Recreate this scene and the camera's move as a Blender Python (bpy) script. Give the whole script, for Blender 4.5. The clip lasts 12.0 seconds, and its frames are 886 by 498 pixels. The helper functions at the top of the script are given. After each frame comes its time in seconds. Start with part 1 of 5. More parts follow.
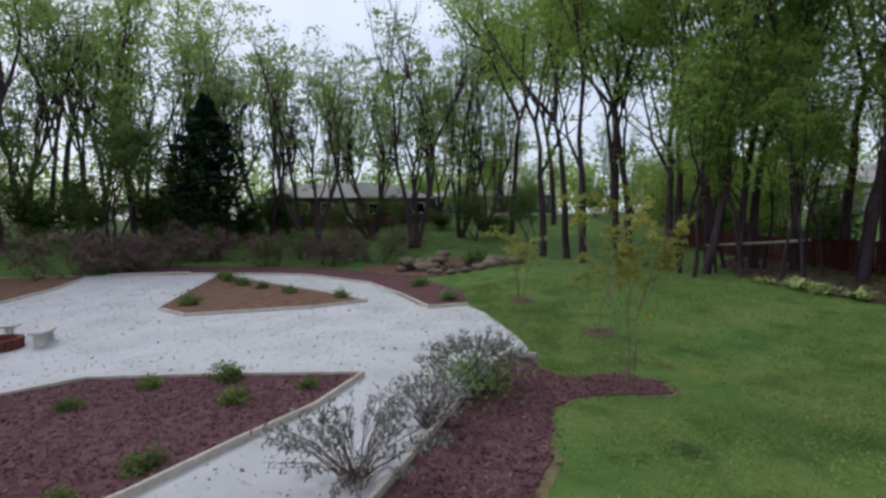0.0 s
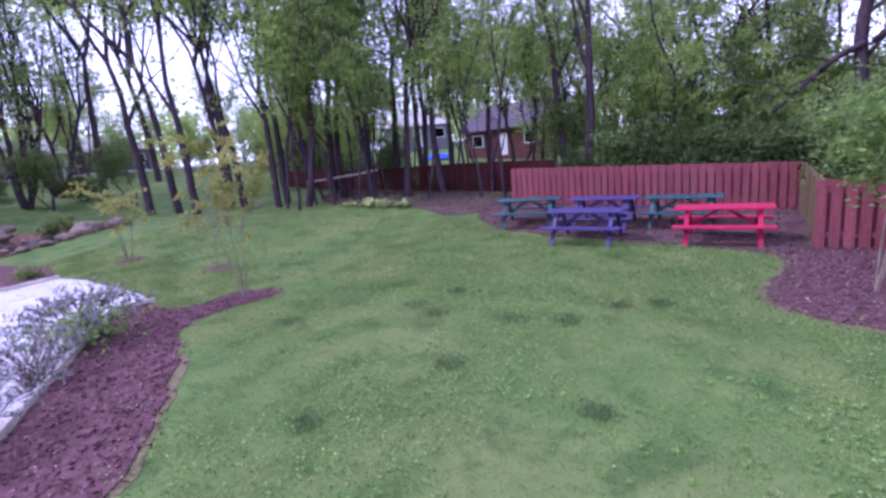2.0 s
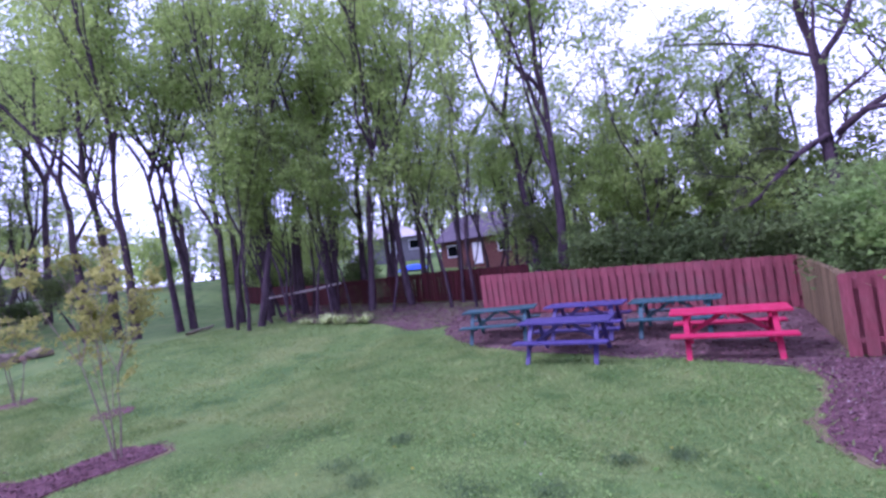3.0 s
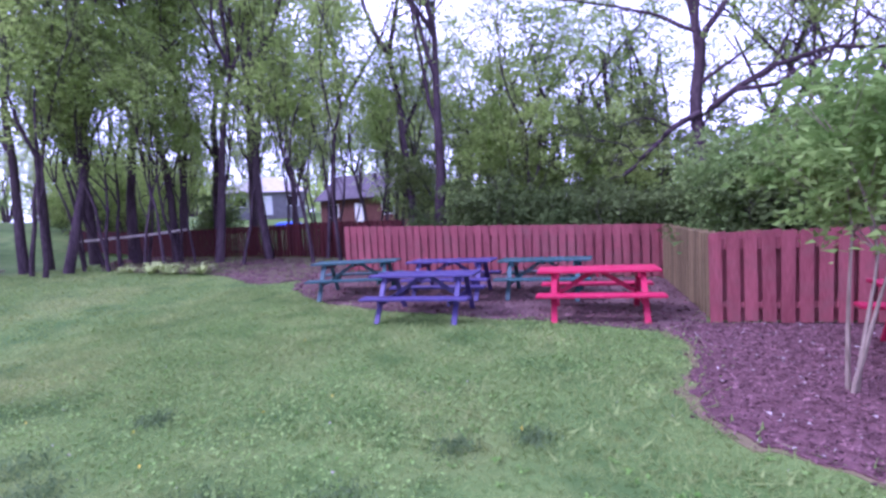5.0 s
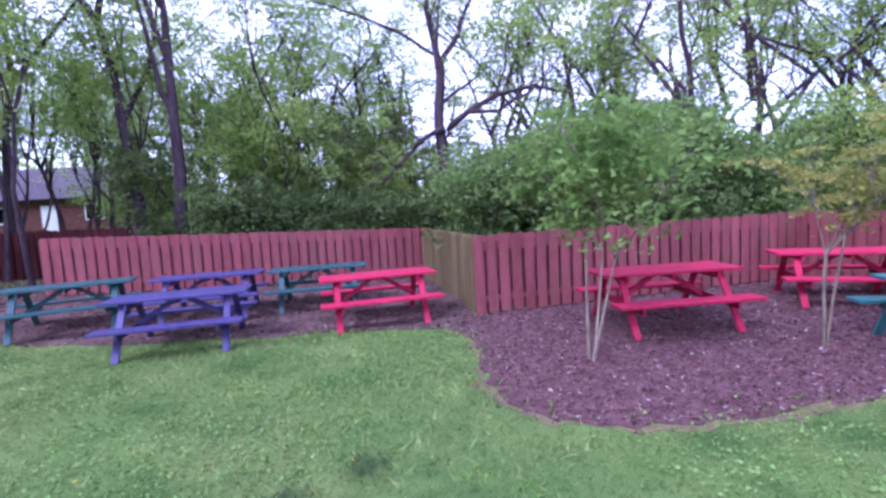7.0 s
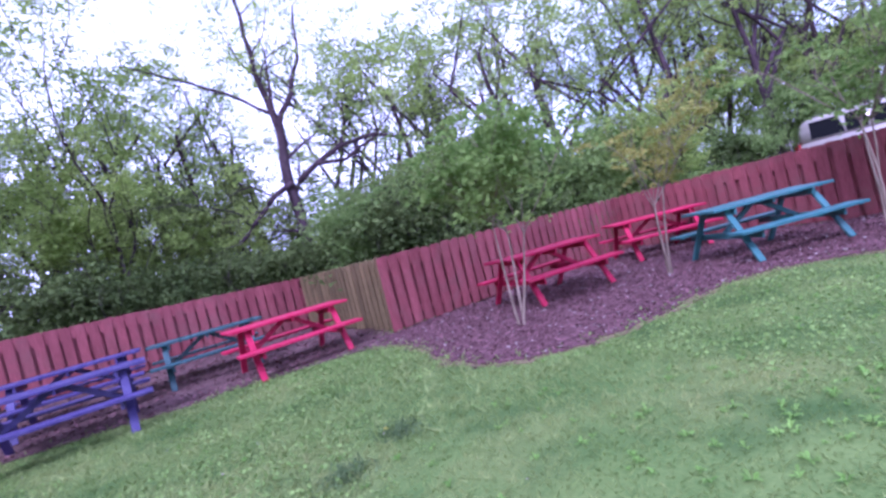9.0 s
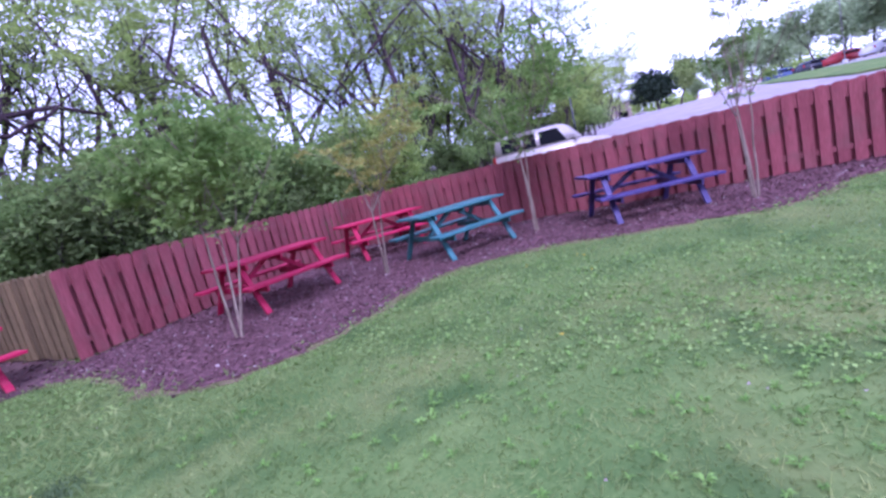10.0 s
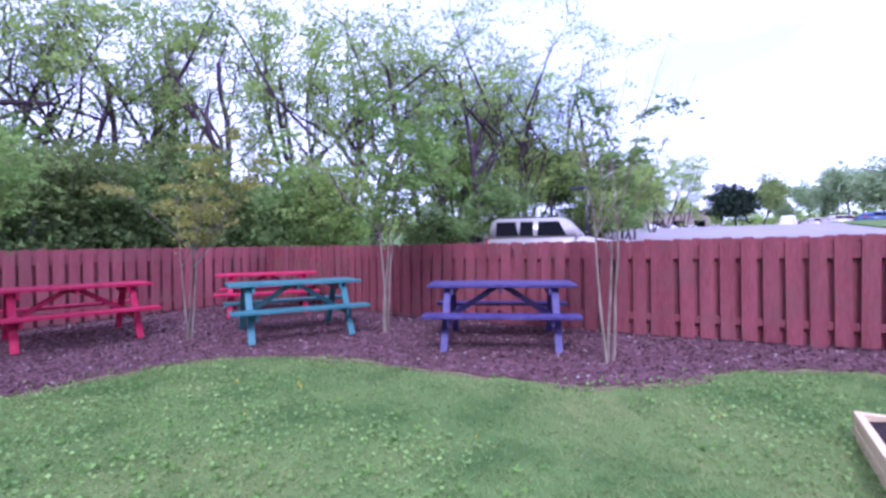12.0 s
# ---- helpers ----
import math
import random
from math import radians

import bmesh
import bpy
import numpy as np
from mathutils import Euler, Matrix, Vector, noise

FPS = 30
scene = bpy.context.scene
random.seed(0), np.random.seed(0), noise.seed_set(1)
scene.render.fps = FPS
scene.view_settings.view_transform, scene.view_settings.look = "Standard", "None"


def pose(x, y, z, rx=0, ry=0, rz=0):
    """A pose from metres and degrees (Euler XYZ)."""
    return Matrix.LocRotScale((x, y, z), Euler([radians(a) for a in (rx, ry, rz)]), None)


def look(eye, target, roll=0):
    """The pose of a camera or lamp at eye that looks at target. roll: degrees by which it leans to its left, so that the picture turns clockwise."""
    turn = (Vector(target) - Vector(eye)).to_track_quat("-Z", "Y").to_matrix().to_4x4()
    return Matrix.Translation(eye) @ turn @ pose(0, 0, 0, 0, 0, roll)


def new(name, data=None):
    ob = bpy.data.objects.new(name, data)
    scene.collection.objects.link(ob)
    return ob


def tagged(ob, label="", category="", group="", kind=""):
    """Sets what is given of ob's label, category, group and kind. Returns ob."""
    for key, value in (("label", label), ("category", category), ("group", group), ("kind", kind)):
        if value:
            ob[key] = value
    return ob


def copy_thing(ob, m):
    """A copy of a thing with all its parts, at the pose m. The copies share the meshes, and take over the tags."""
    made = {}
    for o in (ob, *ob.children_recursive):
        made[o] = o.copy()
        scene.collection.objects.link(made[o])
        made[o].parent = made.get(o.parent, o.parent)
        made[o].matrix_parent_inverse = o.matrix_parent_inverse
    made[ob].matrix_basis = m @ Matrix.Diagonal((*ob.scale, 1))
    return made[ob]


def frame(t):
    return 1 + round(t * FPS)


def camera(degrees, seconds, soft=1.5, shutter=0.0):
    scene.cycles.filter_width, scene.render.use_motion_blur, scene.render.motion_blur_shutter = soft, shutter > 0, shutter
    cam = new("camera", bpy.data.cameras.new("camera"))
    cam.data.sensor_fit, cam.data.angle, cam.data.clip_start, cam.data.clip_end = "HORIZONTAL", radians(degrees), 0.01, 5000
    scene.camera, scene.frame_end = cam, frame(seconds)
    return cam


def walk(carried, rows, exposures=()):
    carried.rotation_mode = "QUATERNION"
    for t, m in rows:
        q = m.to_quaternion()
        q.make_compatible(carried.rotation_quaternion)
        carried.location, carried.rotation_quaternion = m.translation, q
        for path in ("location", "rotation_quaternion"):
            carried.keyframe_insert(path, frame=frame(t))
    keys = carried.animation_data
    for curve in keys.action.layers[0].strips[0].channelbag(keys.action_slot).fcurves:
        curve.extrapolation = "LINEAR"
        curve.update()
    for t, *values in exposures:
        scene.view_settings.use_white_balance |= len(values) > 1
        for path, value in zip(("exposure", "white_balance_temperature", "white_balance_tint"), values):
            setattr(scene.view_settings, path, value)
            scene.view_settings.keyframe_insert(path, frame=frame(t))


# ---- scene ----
cam = camera(87, 12.0, soft=2.85)
PATH = [
    (0, (0.311, -3.080, 2.713), (-4.560, -1.988, 2.428), -0.56),
    (0.5, (1.338, -3.718, 2.630), (-2.065, -0.156, 1.774), 5.88),
    (1, (1.716, -4.137, 2.589), (-1.185, -0.221, 1.469), -10.88),
    (1.5, (1.884, -4.074, 2.495), (-0.808, 0.026, 1.527), -8.44),
    (2, (1.902, -3.594, 2.428), (-0.850, 0.457, 1.422), -5.54),
    (2.5, (1.664, -2.794, 2.418), (-1.036, 1.363, 1.763), -6.95),
    (3, (1.419, -1.756, 2.235), (-1.115, 2.552, 2.373), -7.49),
    (3.2, (1.325, -1.442, 2.077), (-1.117, 2.915, 2.307), -3.13),
    (4.8, (1.224, 0.034, 1.654), (-0.543, 4.709, 1.810), -6.45),
    (5, (1.269, 0.007, 1.633), (-0.219, 4.771, 1.341), -2.98),
    (5.5, (1.081, 0.089, 1.691), (0.170, 4.986, 1.259), -2.30),
    (6, (1.006, 0.216, 1.808), (-0.221, 5.061, 1.701), -11.43),
    (6.5, (1.015, 0.180, 1.789), (0.790, 5.172, 1.614), -4.07),
    (7, (0.744, 0.263, 1.714), (1.870, 5.118, 1.308), -3.41),
    (7.2, (0.653, 0.289, 1.602), (1.699, 5.177, 1.675), -6.69),
    (8.9, (-0.434, 0.275, 1.221), (2.334, 4.439, 1.212), -9.32),
    (9, (-0.472, 0.265, 1.229), (2.295, 4.430, 1.185), -14.32),
    (9.5, (-0.498, 0.138, 1.318), (3.487, 3.079, 0.633), -13.48),
    (10, (-0.241, -0.114, 1.315), (4.133, 2.188, 0.558), -13.45),
    (10.5, (0.269, -0.453, 1.371), (4.680, 1.741, 0.520), -10.01),
    (11, (1.044, -1.034, 1.311), (5.303, 1.531, 0.788), -16.89),
    (11.5, (1.838, -1.709, 1.201), (6.149, 0.811, 0.951), -5.95),
    (12, (2.484, -2.376, 1.266), (6.616, 0.439, 1.229), -0.86),
]
walk(cam, [(t, look(eye, target, roll)) for t, eye, target, roll in PATH], exposures=[(0, -0.4, 5950, 11), (0.5, -0.08, 5750, 2), (1.0, 0.52, 5500, 20), (1.5, 0.7, 5250, 44), (2.5, 0.78, 4950, 62), (5.0, 1.12, 4920, 64), (7.2, 1.08, 4880, 47), (9.0, 1.06, 4900, 58), (10.5, 0.84, 4880, 61), (12, 0.9, 4860, 51)])

# ---- world and sun: a bright, thinly clouded sky ----
SUN_EL, SUN_AZ = radians(46), radians(238)
world = bpy.data.worlds.new("world")
scene.world = world
world.use_nodes = True
wn, wl = world.node_tree.nodes, world.node_tree.links
wn.clear()
sky = wn.new("ShaderNodeTexSky")
sky.sky_type, sky.sun_disc, sky.sun_elevation, sky.sun_rotation = "NISHITA", False, SUN_EL, SUN_AZ
sky.dust_density, sky.air_density = 3.0, 1.0
skytex = wn.new("ShaderNodeTexCoord")
skymap = wn.new("ShaderNodeMapping")
skymap.inputs["Scale"].default_value = (1.0, 1.0, 3.0)
cloud = wn.new("ShaderNodeTexNoise")
cloud.inputs["Scale"].default_value, cloud.inputs["Detail"].default_value = 1.6, 5.0
ramp = wn.new("ShaderNodeValToRGB")
ramp.color_ramp.elements[0].position, ramp.color_ramp.elements[1].position = 0.34, 0.60
ramp.color_ramp.elements[0].color = (0.35, 0.35, 0.35, 1)
ramp.color_ramp.elements[1].color = (0.97, 0.97, 0.97, 1)
mixsky = wn.new("ShaderNodeMix")
mixsky.data_type = "RGBA"
mixsky.inputs["B"].default_value = (8.3, 8.7, 9.5, 1)
bg = wn.new("ShaderNodeBackground")
bg.inputs["Strength"].default_value = 0.14
wo = wn.new("ShaderNodeOutputWorld")
wl.new(skytex.outputs["Generated"], skymap.inputs["Vector"])
wl.new(skymap.outputs["Vector"], cloud.inputs["Vector"])
wl.new(cloud.outputs["Fac"], ramp.inputs["Fac"])
wl.new(ramp.outputs["Color"], mixsky.inputs["Factor"])
wl.new(sky.outputs["Color"], mixsky.inputs["A"])
wl.new(mixsky.outputs["Result"], bg.inputs["Color"])
wl.new(bg.outputs["Background"], wo.inputs["Surface"])
sun = new("sun", bpy.data.lights.new("sun", "SUN"))
sun.data.energy, sun.data.angle, sun.data.color = 1.5, radians(14), (1.0, 0.96, 0.9)
sun.matrix_world = look((math.sin(SUN_AZ) * math.cos(SUN_EL) * 30, math.cos(SUN_AZ) * math.cos(SUN_EL) * 30, 30 * math.sin(SUN_EL)), (0, 0, 0))


# ---- materials ----
def mat(name, a, b, scale=6.0, rough=0.8, bump=0.2, fine=60.0, spec=0.3, metal=0.0, island=0.0, vary=0.0, stretch=(1, 1, 1), world_space=True, transl=0.0):
    m = bpy.data.materials.new(name)
    m.use_nodes = True
    n, l = m.node_tree.nodes, m.node_tree.links
    p = n["Principled BSDF"]
    tc = n.new("ShaderNodeTexCoord")
    mp = n.new("ShaderNodeMapping")
    mp.inputs["Scale"].default_value = stretch
    l.new(tc.outputs["Object"], mp.inputs["Vector"])
    if world_space:
        geo = n.new("ShaderNodeNewGeometry")
        l.new(geo.outputs["Position"], mp.inputs["Vector"])
    big = n.new("ShaderNodeTexNoise")
    big.inputs["Scale"].default_value, big.inputs["Detail"].default_value = scale, 5.0
    small = n.new("ShaderNodeTexNoise")
    small.inputs["Scale"].default_value, small.inputs["Detail"].default_value = fine, 4.0
    l.new(mp.outputs["Vector"], big.inputs["Vector"])
    l.new(mp.outputs["Vector"], small.inputs["Vector"])
    add = n.new("ShaderNodeMath")
    add.operation = "MULTIPLY_ADD"
    add.inputs[1].default_value, add.inputs[2].default_value = 0.5, 0.0
    l.new(small.outputs["Fac"], add.inputs[0])
    half = n.new("ShaderNodeMath")
    half.operation = "MULTIPLY_ADD"
    half.inputs[1].default_value = 0.5
    l.new(big.outputs["Fac"], half.inputs[0])
    l.new(add.outputs[0], half.inputs[2])
    ra = n.new("ShaderNodeValToRGB")
    ra.color_ramp.elements[0].position, ra.color_ramp.elements[1].position = 0.36, 0.64
    ra.color_ramp.elements[0].color, ra.color_ramp.elements[1].color = (*a, 1), (*b, 1)
    l.new(half.outputs[0], ra.inputs["Fac"])
    out = ra.outputs["Color"]
    if island or vary:
        hs = n.new("ShaderNodeHueSaturation")
        mr = n.new("ShaderNodeMapRange")
        mr.inputs["To Min"].default_value, mr.inputs["To Max"].default_value = 1 - (island or vary), 1 + (island or vary)
        if island:
            gi = n.new("ShaderNodeNewGeometry")
            l.new(gi.outputs["Random Per Island"], mr.inputs["Value"])
        else:
            oi = n.new("ShaderNodeObjectInfo")
            l.new(oi.outputs["Random"], mr.inputs["Value"])
        l.new(mr.outputs["Result"], hs.inputs["Value"])
        l.new(out, hs.inputs["Color"])
        out = hs.outputs["Color"]
    l.new(out, p.inputs["Base Color"])
    p.inputs["Roughness"].default_value, p.inputs["Metallic"].default_value = rough, metal
    p.inputs["Specular IOR Level"].default_value = spec
    if bump:
        bu = n.new("ShaderNodeBump")
        bu.inputs["Strength"].default_value, bu.inputs["Distance"].default_value = bump, 0.02
        l.new(half.outputs[0], bu.inputs["Height"])
        l.new(bu.outputs["Normal"], p.inputs["Normal"])
    if transl:
        tr = n.new("ShaderNodeBsdfTranslucent")
        l.new(out, tr.inputs["Color"])
        ms = n.new("ShaderNodeMixShader")
        ms.inputs["Fac"].default_value = transl
        l.new(p.outputs["BSDF"], ms.inputs[1])
        l.new(tr.outputs["BSDF"], ms.inputs[2])
        l.new(ms.outputs["Shader"], n["Material Output"].inputs["Surface"])
    return m


def blotch(m, colour, scale, lo, hi, amount):
    """Lay broad soft patches of another colour over a material's base colour."""
    n, l = m.node_tree.nodes, m.node_tree.links
    p = n["Principled BSDF"]
    src = p.inputs["Base Color"].links[0].from_socket
    geo = n.new("ShaderNodeNewGeometry")
    t = n.new("ShaderNodeTexNoise")
    t.inputs["Scale"].default_value, t.inputs["Detail"].default_value, t.inputs["Roughness"].default_value = scale, 6.0, 0.65
    l.new(geo.outputs["Position"], t.inputs["Vector"])
    r = n.new("ShaderNodeMapRange")
    r.inputs["From Min"].default_value, r.inputs["From Max"].default_value, r.inputs["To Max"].default_value = lo, hi, amount
    l.new(t.outputs["Fac"], r.inputs["Value"])
    mx = n.new("ShaderNodeMix")
    mx.data_type = "RGBA"
    mx.inputs["B"].default_value = (*colour, 1)
    l.new(r.outputs["Result"], mx.inputs["Factor"])
    l.new(src, mx.inputs["A"])
    l.new(mx.outputs["Result"], p.inputs["Base Color"])


def glass(name, col=(0.02, 0.025, 0.03)):
    m = bpy.data.materials.new(name)
    m.use_nodes = True
    p = m.node_tree.nodes["Principled BSDF"]
    p.inputs["Base Color"].default_value = (*col, 1)
    p.inputs["Roughness"].default_value = 0.2
    p.inputs["Specular IOR Level"].default_value = 0.12
    return m


M_GRASS = mat("lawn", (0.062, 0.125, 0.028), (0.138, 0.205, 0.054), 1.3, 0.9, 0.35, 45, 0.1)
blotch(M_GRASS, (0.165, 0.195, 0.06), 0.45, 0.48, 0.64, 0.6)
blotch(M_GRASS, (0.04, 0.09, 0.022), 1.1, 0.5, 0.64, 0.65)
M_BLADE = mat("grass_blade", (0.15, 0.235, 0.06), (0.33, 0.415, 0.14), 0.9, 0.75, 0, 14, 0.08, island=0.2, transl=0.5)
blotch(M_BLADE, (0.37, 0.39, 0.14), 0.45, 0.48, 0.64, 0.65)
blotch(M_BLADE, (0.075, 0.155, 0.036), 1.1, 0.5, 0.64, 0.75)
M_MULCH = mat("bark_mulch", (0.06, 0.028, 0.029), (0.185, 0.095, 0.098), 7, 0.95, 0.9, 70, 0.1)
M_CHIP = mat("bark_chip", (0.057, 0.028, 0.029), (0.23, 0.128, 0.13), 9, 0.95, 0.2, 40, 0.1, island=0.6)
M_PALECHIP = mat("pale_chip", (0.26, 0.21, 0.19), (0.52, 0.46, 0.42), 9, 0.9, 0.2, 40, 0.1, island=0.2)
M_LEAFFAR = mat("pale_spring_leaf", (0.2, 0.29, 0.085), (0.4, 0.49, 0.17), 0.5, 0.75, 0, 3, 0.08, island=0.22, transl=0.5)
M_TUFT = mat("coarse_grass", (0.075, 0.13, 0.045), (0.15, 0.225, 0.085), 2, 0.7, 0, 9, 0.2, island=0.25, transl=0.4)
M_GREYLEAF = mat("grey_green_leaf", (0.09, 0.115, 0.075), (0.20, 0.235, 0.155), 2, 0.8, 0, 9, 0.15, island=0.3, transl=0.2)
M_TAN = mat("tan_brick", (0.26, 0.20, 0.16), (0.36, 0.29, 0.24), 3, 0.9, 0.2, 30, 0.2)
M_LITTER = mat("leaf_litter", (0.05, 0.027, 0.026), (0.16, 0.1, 0.09), 2.5, 0.95, 0.7, 25, 0.1)
M_HOSTA = mat("hosta_leaf", (0.3, 0.38, 0.1), (0.5, 0.58, 0.24), 3, 0.6, 0, 12, 0.2, island=0.2, transl=0.3)
M_FRINGE = mat("worn_lawn_edge", (0.1, 0.09, 0.045), (0.21, 0.17, 0.085), 5, 0.95, 0.5, 50, 0.1)
M_LEAFOLV = mat("olive_leaf", (0.095, 0.14, 0.038), (0.24, 0.3, 0.095), 0.6, 0.75, 0, 3, 0.08, island=0.25, transl=0.4)
M_CLOVER = mat("clover_leaf", (0.115, 0.225, 0.048), (0.3, 0.43, 0.125), 1.2, 0.75, 0, 14, 0.08, island=0.3, transl=0.3)
M_WEED = mat("weed_leaf", (0.1, 0.23, 0.035), (0.23, 0.4, 0.085), 1.2, 0.7, 0, 14, 0.1, island=0.25, transl=0.3)
M_YOUNG = mat("young_bright_leaf", (0.105, 0.205, 0.04), (0.3, 0.43, 0.115), 0.8, 0.75, 0, 4, 0.08, island=0.22, transl=0.45)
# leaf green made paler and greyer: distance haze painted into the colour
M_LEAFHAZE = mat("hazed_street_tree_leaf", (0.24, 0.34, 0.15), (0.42, 0.53, 0.27), 0.8, 0.7, 0, 4, 0.15, island=0.2, transl=0.4)
M_DANDELION = mat("dandelion_yellow", (0.65, 0.48, 0.04), (0.8, 0.62, 0.08), 5, 0.8, 0, 30, 0.1)
M_DIRT = mat("bare_earth", (0.10, 0.05, 0.035), (0.22, 0.13, 0.09), 3, 0.95, 0.6, 50, 0.1)
M_GRAVEL = mat("pale_gravel", (0.47, 0.46, 0.46), (0.6, 0.585, 0.58), 0.8, 0.95, 0.5, 110, 0.2)
M_FENCE = mat("stained_fence", (0.172, 0.042, 0.045), (0.28, 0.08, 0.083), 5, 0.8, 0.25, 60, 0.25, vary=0.12, stretch=(1, 1, 0.12))
M_FENCEOLD = mat("weathered_fence_side", (0.10, 0.075, 0.035), (0.20, 0.15, 0.07), 5, 0.85, 0.25, 60, 0.2, vary=0.25, stretch=(1, 1, 0.15))
# red boards with the shade of the trees painted into a darker colour
M_FENCESHADE = mat("shaded_old_fence", (0.045, 0.011, 0.011), (0.085, 0.019, 0.019), 5, 0.85, 0.25, 60, 0.2, vary=0.25, stretch=(1, 1, 0.12))
M_RED = mat("red_paint", (0.35, 0.008, 0.042), (0.47, 0.02, 0.075), 4, 0.6, 0.15, 40, 0.25)
M_TEAL = mat("teal_paint", (0.02, 0.115, 0.12), (0.045, 0.185, 0.185), 4, 0.42, 0.15, 40, 0.5)
M_BLUE = mat("violet_paint", (0.036, 0.025, 0.105), (0.068, 0.05, 0.158), 4, 0.5, 0.15, 40, 0.35)
M_DKTEAL = mat("dark_teal_paint", (0.009, 0.05, 0.055), (0.022, 0.088, 0.092), 4, 0.45, 0.15, 40, 0.45)
M_BARK = mat("bark", (0.03, 0.02, 0.025), (0.105, 0.073, 0.082), 6, 0.95, 0.7, 30, 0.1, stretch=(1, 1, 0.2), world_space=False)
M_BARKPALE = mat("pale_smooth_bark", (0.15, 0.115, 0.08), (0.33, 0.265, 0.195), 8, 0.8, 0.3, 30, 0.2, stretch=(1, 1, 0.2), world_space=False)
M_LEAF = mat("spring_leaf", (0.19, 0.29, 0.06), (0.44, 0.56, 0.15), 0.5, 0.75, 0, 3, 0.08, island=0.22, transl=0.58)
M_LEAFDK = mat("dark_leaf", (0.052, 0.088, 0.024), (0.145, 0.2, 0.06), 0.6, 0.75, 0, 3, 0.08, island=0.35, transl=0.3)
M_LEAFYL = mat("yellow_green_leaf", (0.24, 0.255, 0.05), (0.47, 0.46, 0.13), 1.0, 0.75, 0, 4, 0.08, island=0.22, transl=0.45)
M_LEAFMID = mat("fresh_leaf", (0.115, 0.2, 0.05), (0.28, 0.4, 0.12), 0.8, 0.75, 0, 4, 0.08, island=0.22, transl=0.45)
M_NEEDLE = mat("evergreen_needles", (0.010, 0.022, 0.012), (0.03, 0.05, 0.025), 0.8, 0.7, 0, 4, 0.15, island=0.3)
M_TWIG = mat("reddish_twigs", (0.1, 0.06, 0.055), (0.22, 0.15, 0.13), 2, 0.85, 0, 9, 0.15, island=0.35)
M_SAGE = mat("grey_sage_leaf", (0.13, 0.14, 0.11), (0.34, 0.32, 0.3), 2, 0.8, 0, 9, 0.15, island=0.4, transl=0.15)
M_TIMBER = mat("new_timber", (0.50, 0.36, 0.18), (0.68, 0.53, 0.31), 3, 0.7, 0.2, 40, 0.3, stretch=(0.3, 1, 1))
M_EDGE = mat("weathered_edging", (0.42, 0.36, 0.29), (0.68, 0.61, 0.53), 3, 0.85, 0.3, 40, 0.2)
M_SOIL = mat("potting_soil", (0.012, 0.008, 0.008), (0.05, 0.035, 0.032), 12, 1.0, 0.9, 60, 0.1)
M_ROCK = mat("field_stone", (0.1, 0.072, 0.052), (0.26, 0.195, 0.14), 3, 0.85, 0.6, 20, 0.3, vary=0.25)
M_STONE = mat("cast_stone", (0.42, 0.40, 0.37), (0.62, 0.60, 0.56), 5, 0.8, 0.3, 40, 0.3)
M_BRICK = mat("red_brick", (0.11, 0.034, 0.028), (0.19, 0.065, 0.05), 5, 0.9, 0.3, 40, 0.2)
M_BRICKDK = mat("dark_red_brick", (0.09, 0.038, 0.03), (0.16, 0.07, 0.058), 5, 0.9, 0.3, 40, 0.2)
M_ROOF = mat("grey_shingles", (0.34, 0.31, 0.285), (0.48, 0.45, 0.42), 2, 0.9, 0.3, 20, 0.2)
M_ROOFDK = mat("dark_shingles", (0.06, 0.05, 0.058), (0.12, 0.1, 0.112), 2, 0.9, 0.3, 20, 0.2)
M_WHITE = mat("white_paint", (0.70, 0.70, 0.70), (0.82, 0.82, 0.82), 2, 0.5, 0.05, 20, 0.3)
M_ASPHALT = mat("worn_asphalt", (0.225, 0.197, 0.188), (0.31, 0.278, 0.265), 0.6, 0.9, 0.2, 50, 0.3)
M_CONC = mat("concrete", (0.40, 0.38, 0.36), (0.56, 0.54, 0.51), 2, 0.85, 0.2, 30, 0.3)
M_SILVER = mat("champagne_car_paint", (0.42, 0.385, 0.34), (0.5, 0.46, 0.41), 1, 0.28, 0, 8, 0.5, metal=0.35)
M_CARW = mat("white_car_paint", (0.72, 0.72, 0.72), (0.8, 0.8, 0.8), 1, 0.25, 0, 8, 0.5)
M_CARR = mat("red_car_paint", (0.35, 0.02, 0.02), (0.42, 0.03, 0.03), 1, 0.25, 0, 8, 0.5)
M_CARD = mat("dark_car_paint", (0.02, 0.024, 0.035), (0.04, 0.045, 0.06), 1, 0.25, 0, 8, 0.5)
M_CARB = mat("blue_car_paint", (0.04, 0.07, 0.16), (0.06, 0.10, 0.2), 1, 0.25, 0, 8, 0.5)
M_GLASS = glass("dark_glass", (0.004, 0.005, 0.006))
M_GLASS.node_tree.nodes["Principled BSDF"].inputs["Specular IOR Level"].default_value = 0.04
M_TYRE = mat("tyre_rubber", (0.012, 0.012, 0.012), (0.03, 0.03, 0.03), 5, 0.9, 0.1, 40, 0.2)
M_METAL = mat("grey_metal", (0.25, 0.25, 0.26), (0.36, 0.36, 0.37), 3, 0.4, 0.05, 30, 0.5, metal=0.8)
M_BLUETARP = mat("blue_plastic", (0.015, 0.06, 0.42), (0.03, 0.11, 0.6), 3, 0.5, 0.1, 20, 0.4)
M_SIDING = mat("grey_siding", (0.15, 0.145, 0.15), (0.23, 0.22, 0.23), 2, 0.8, 0.1, 20, 0.2)
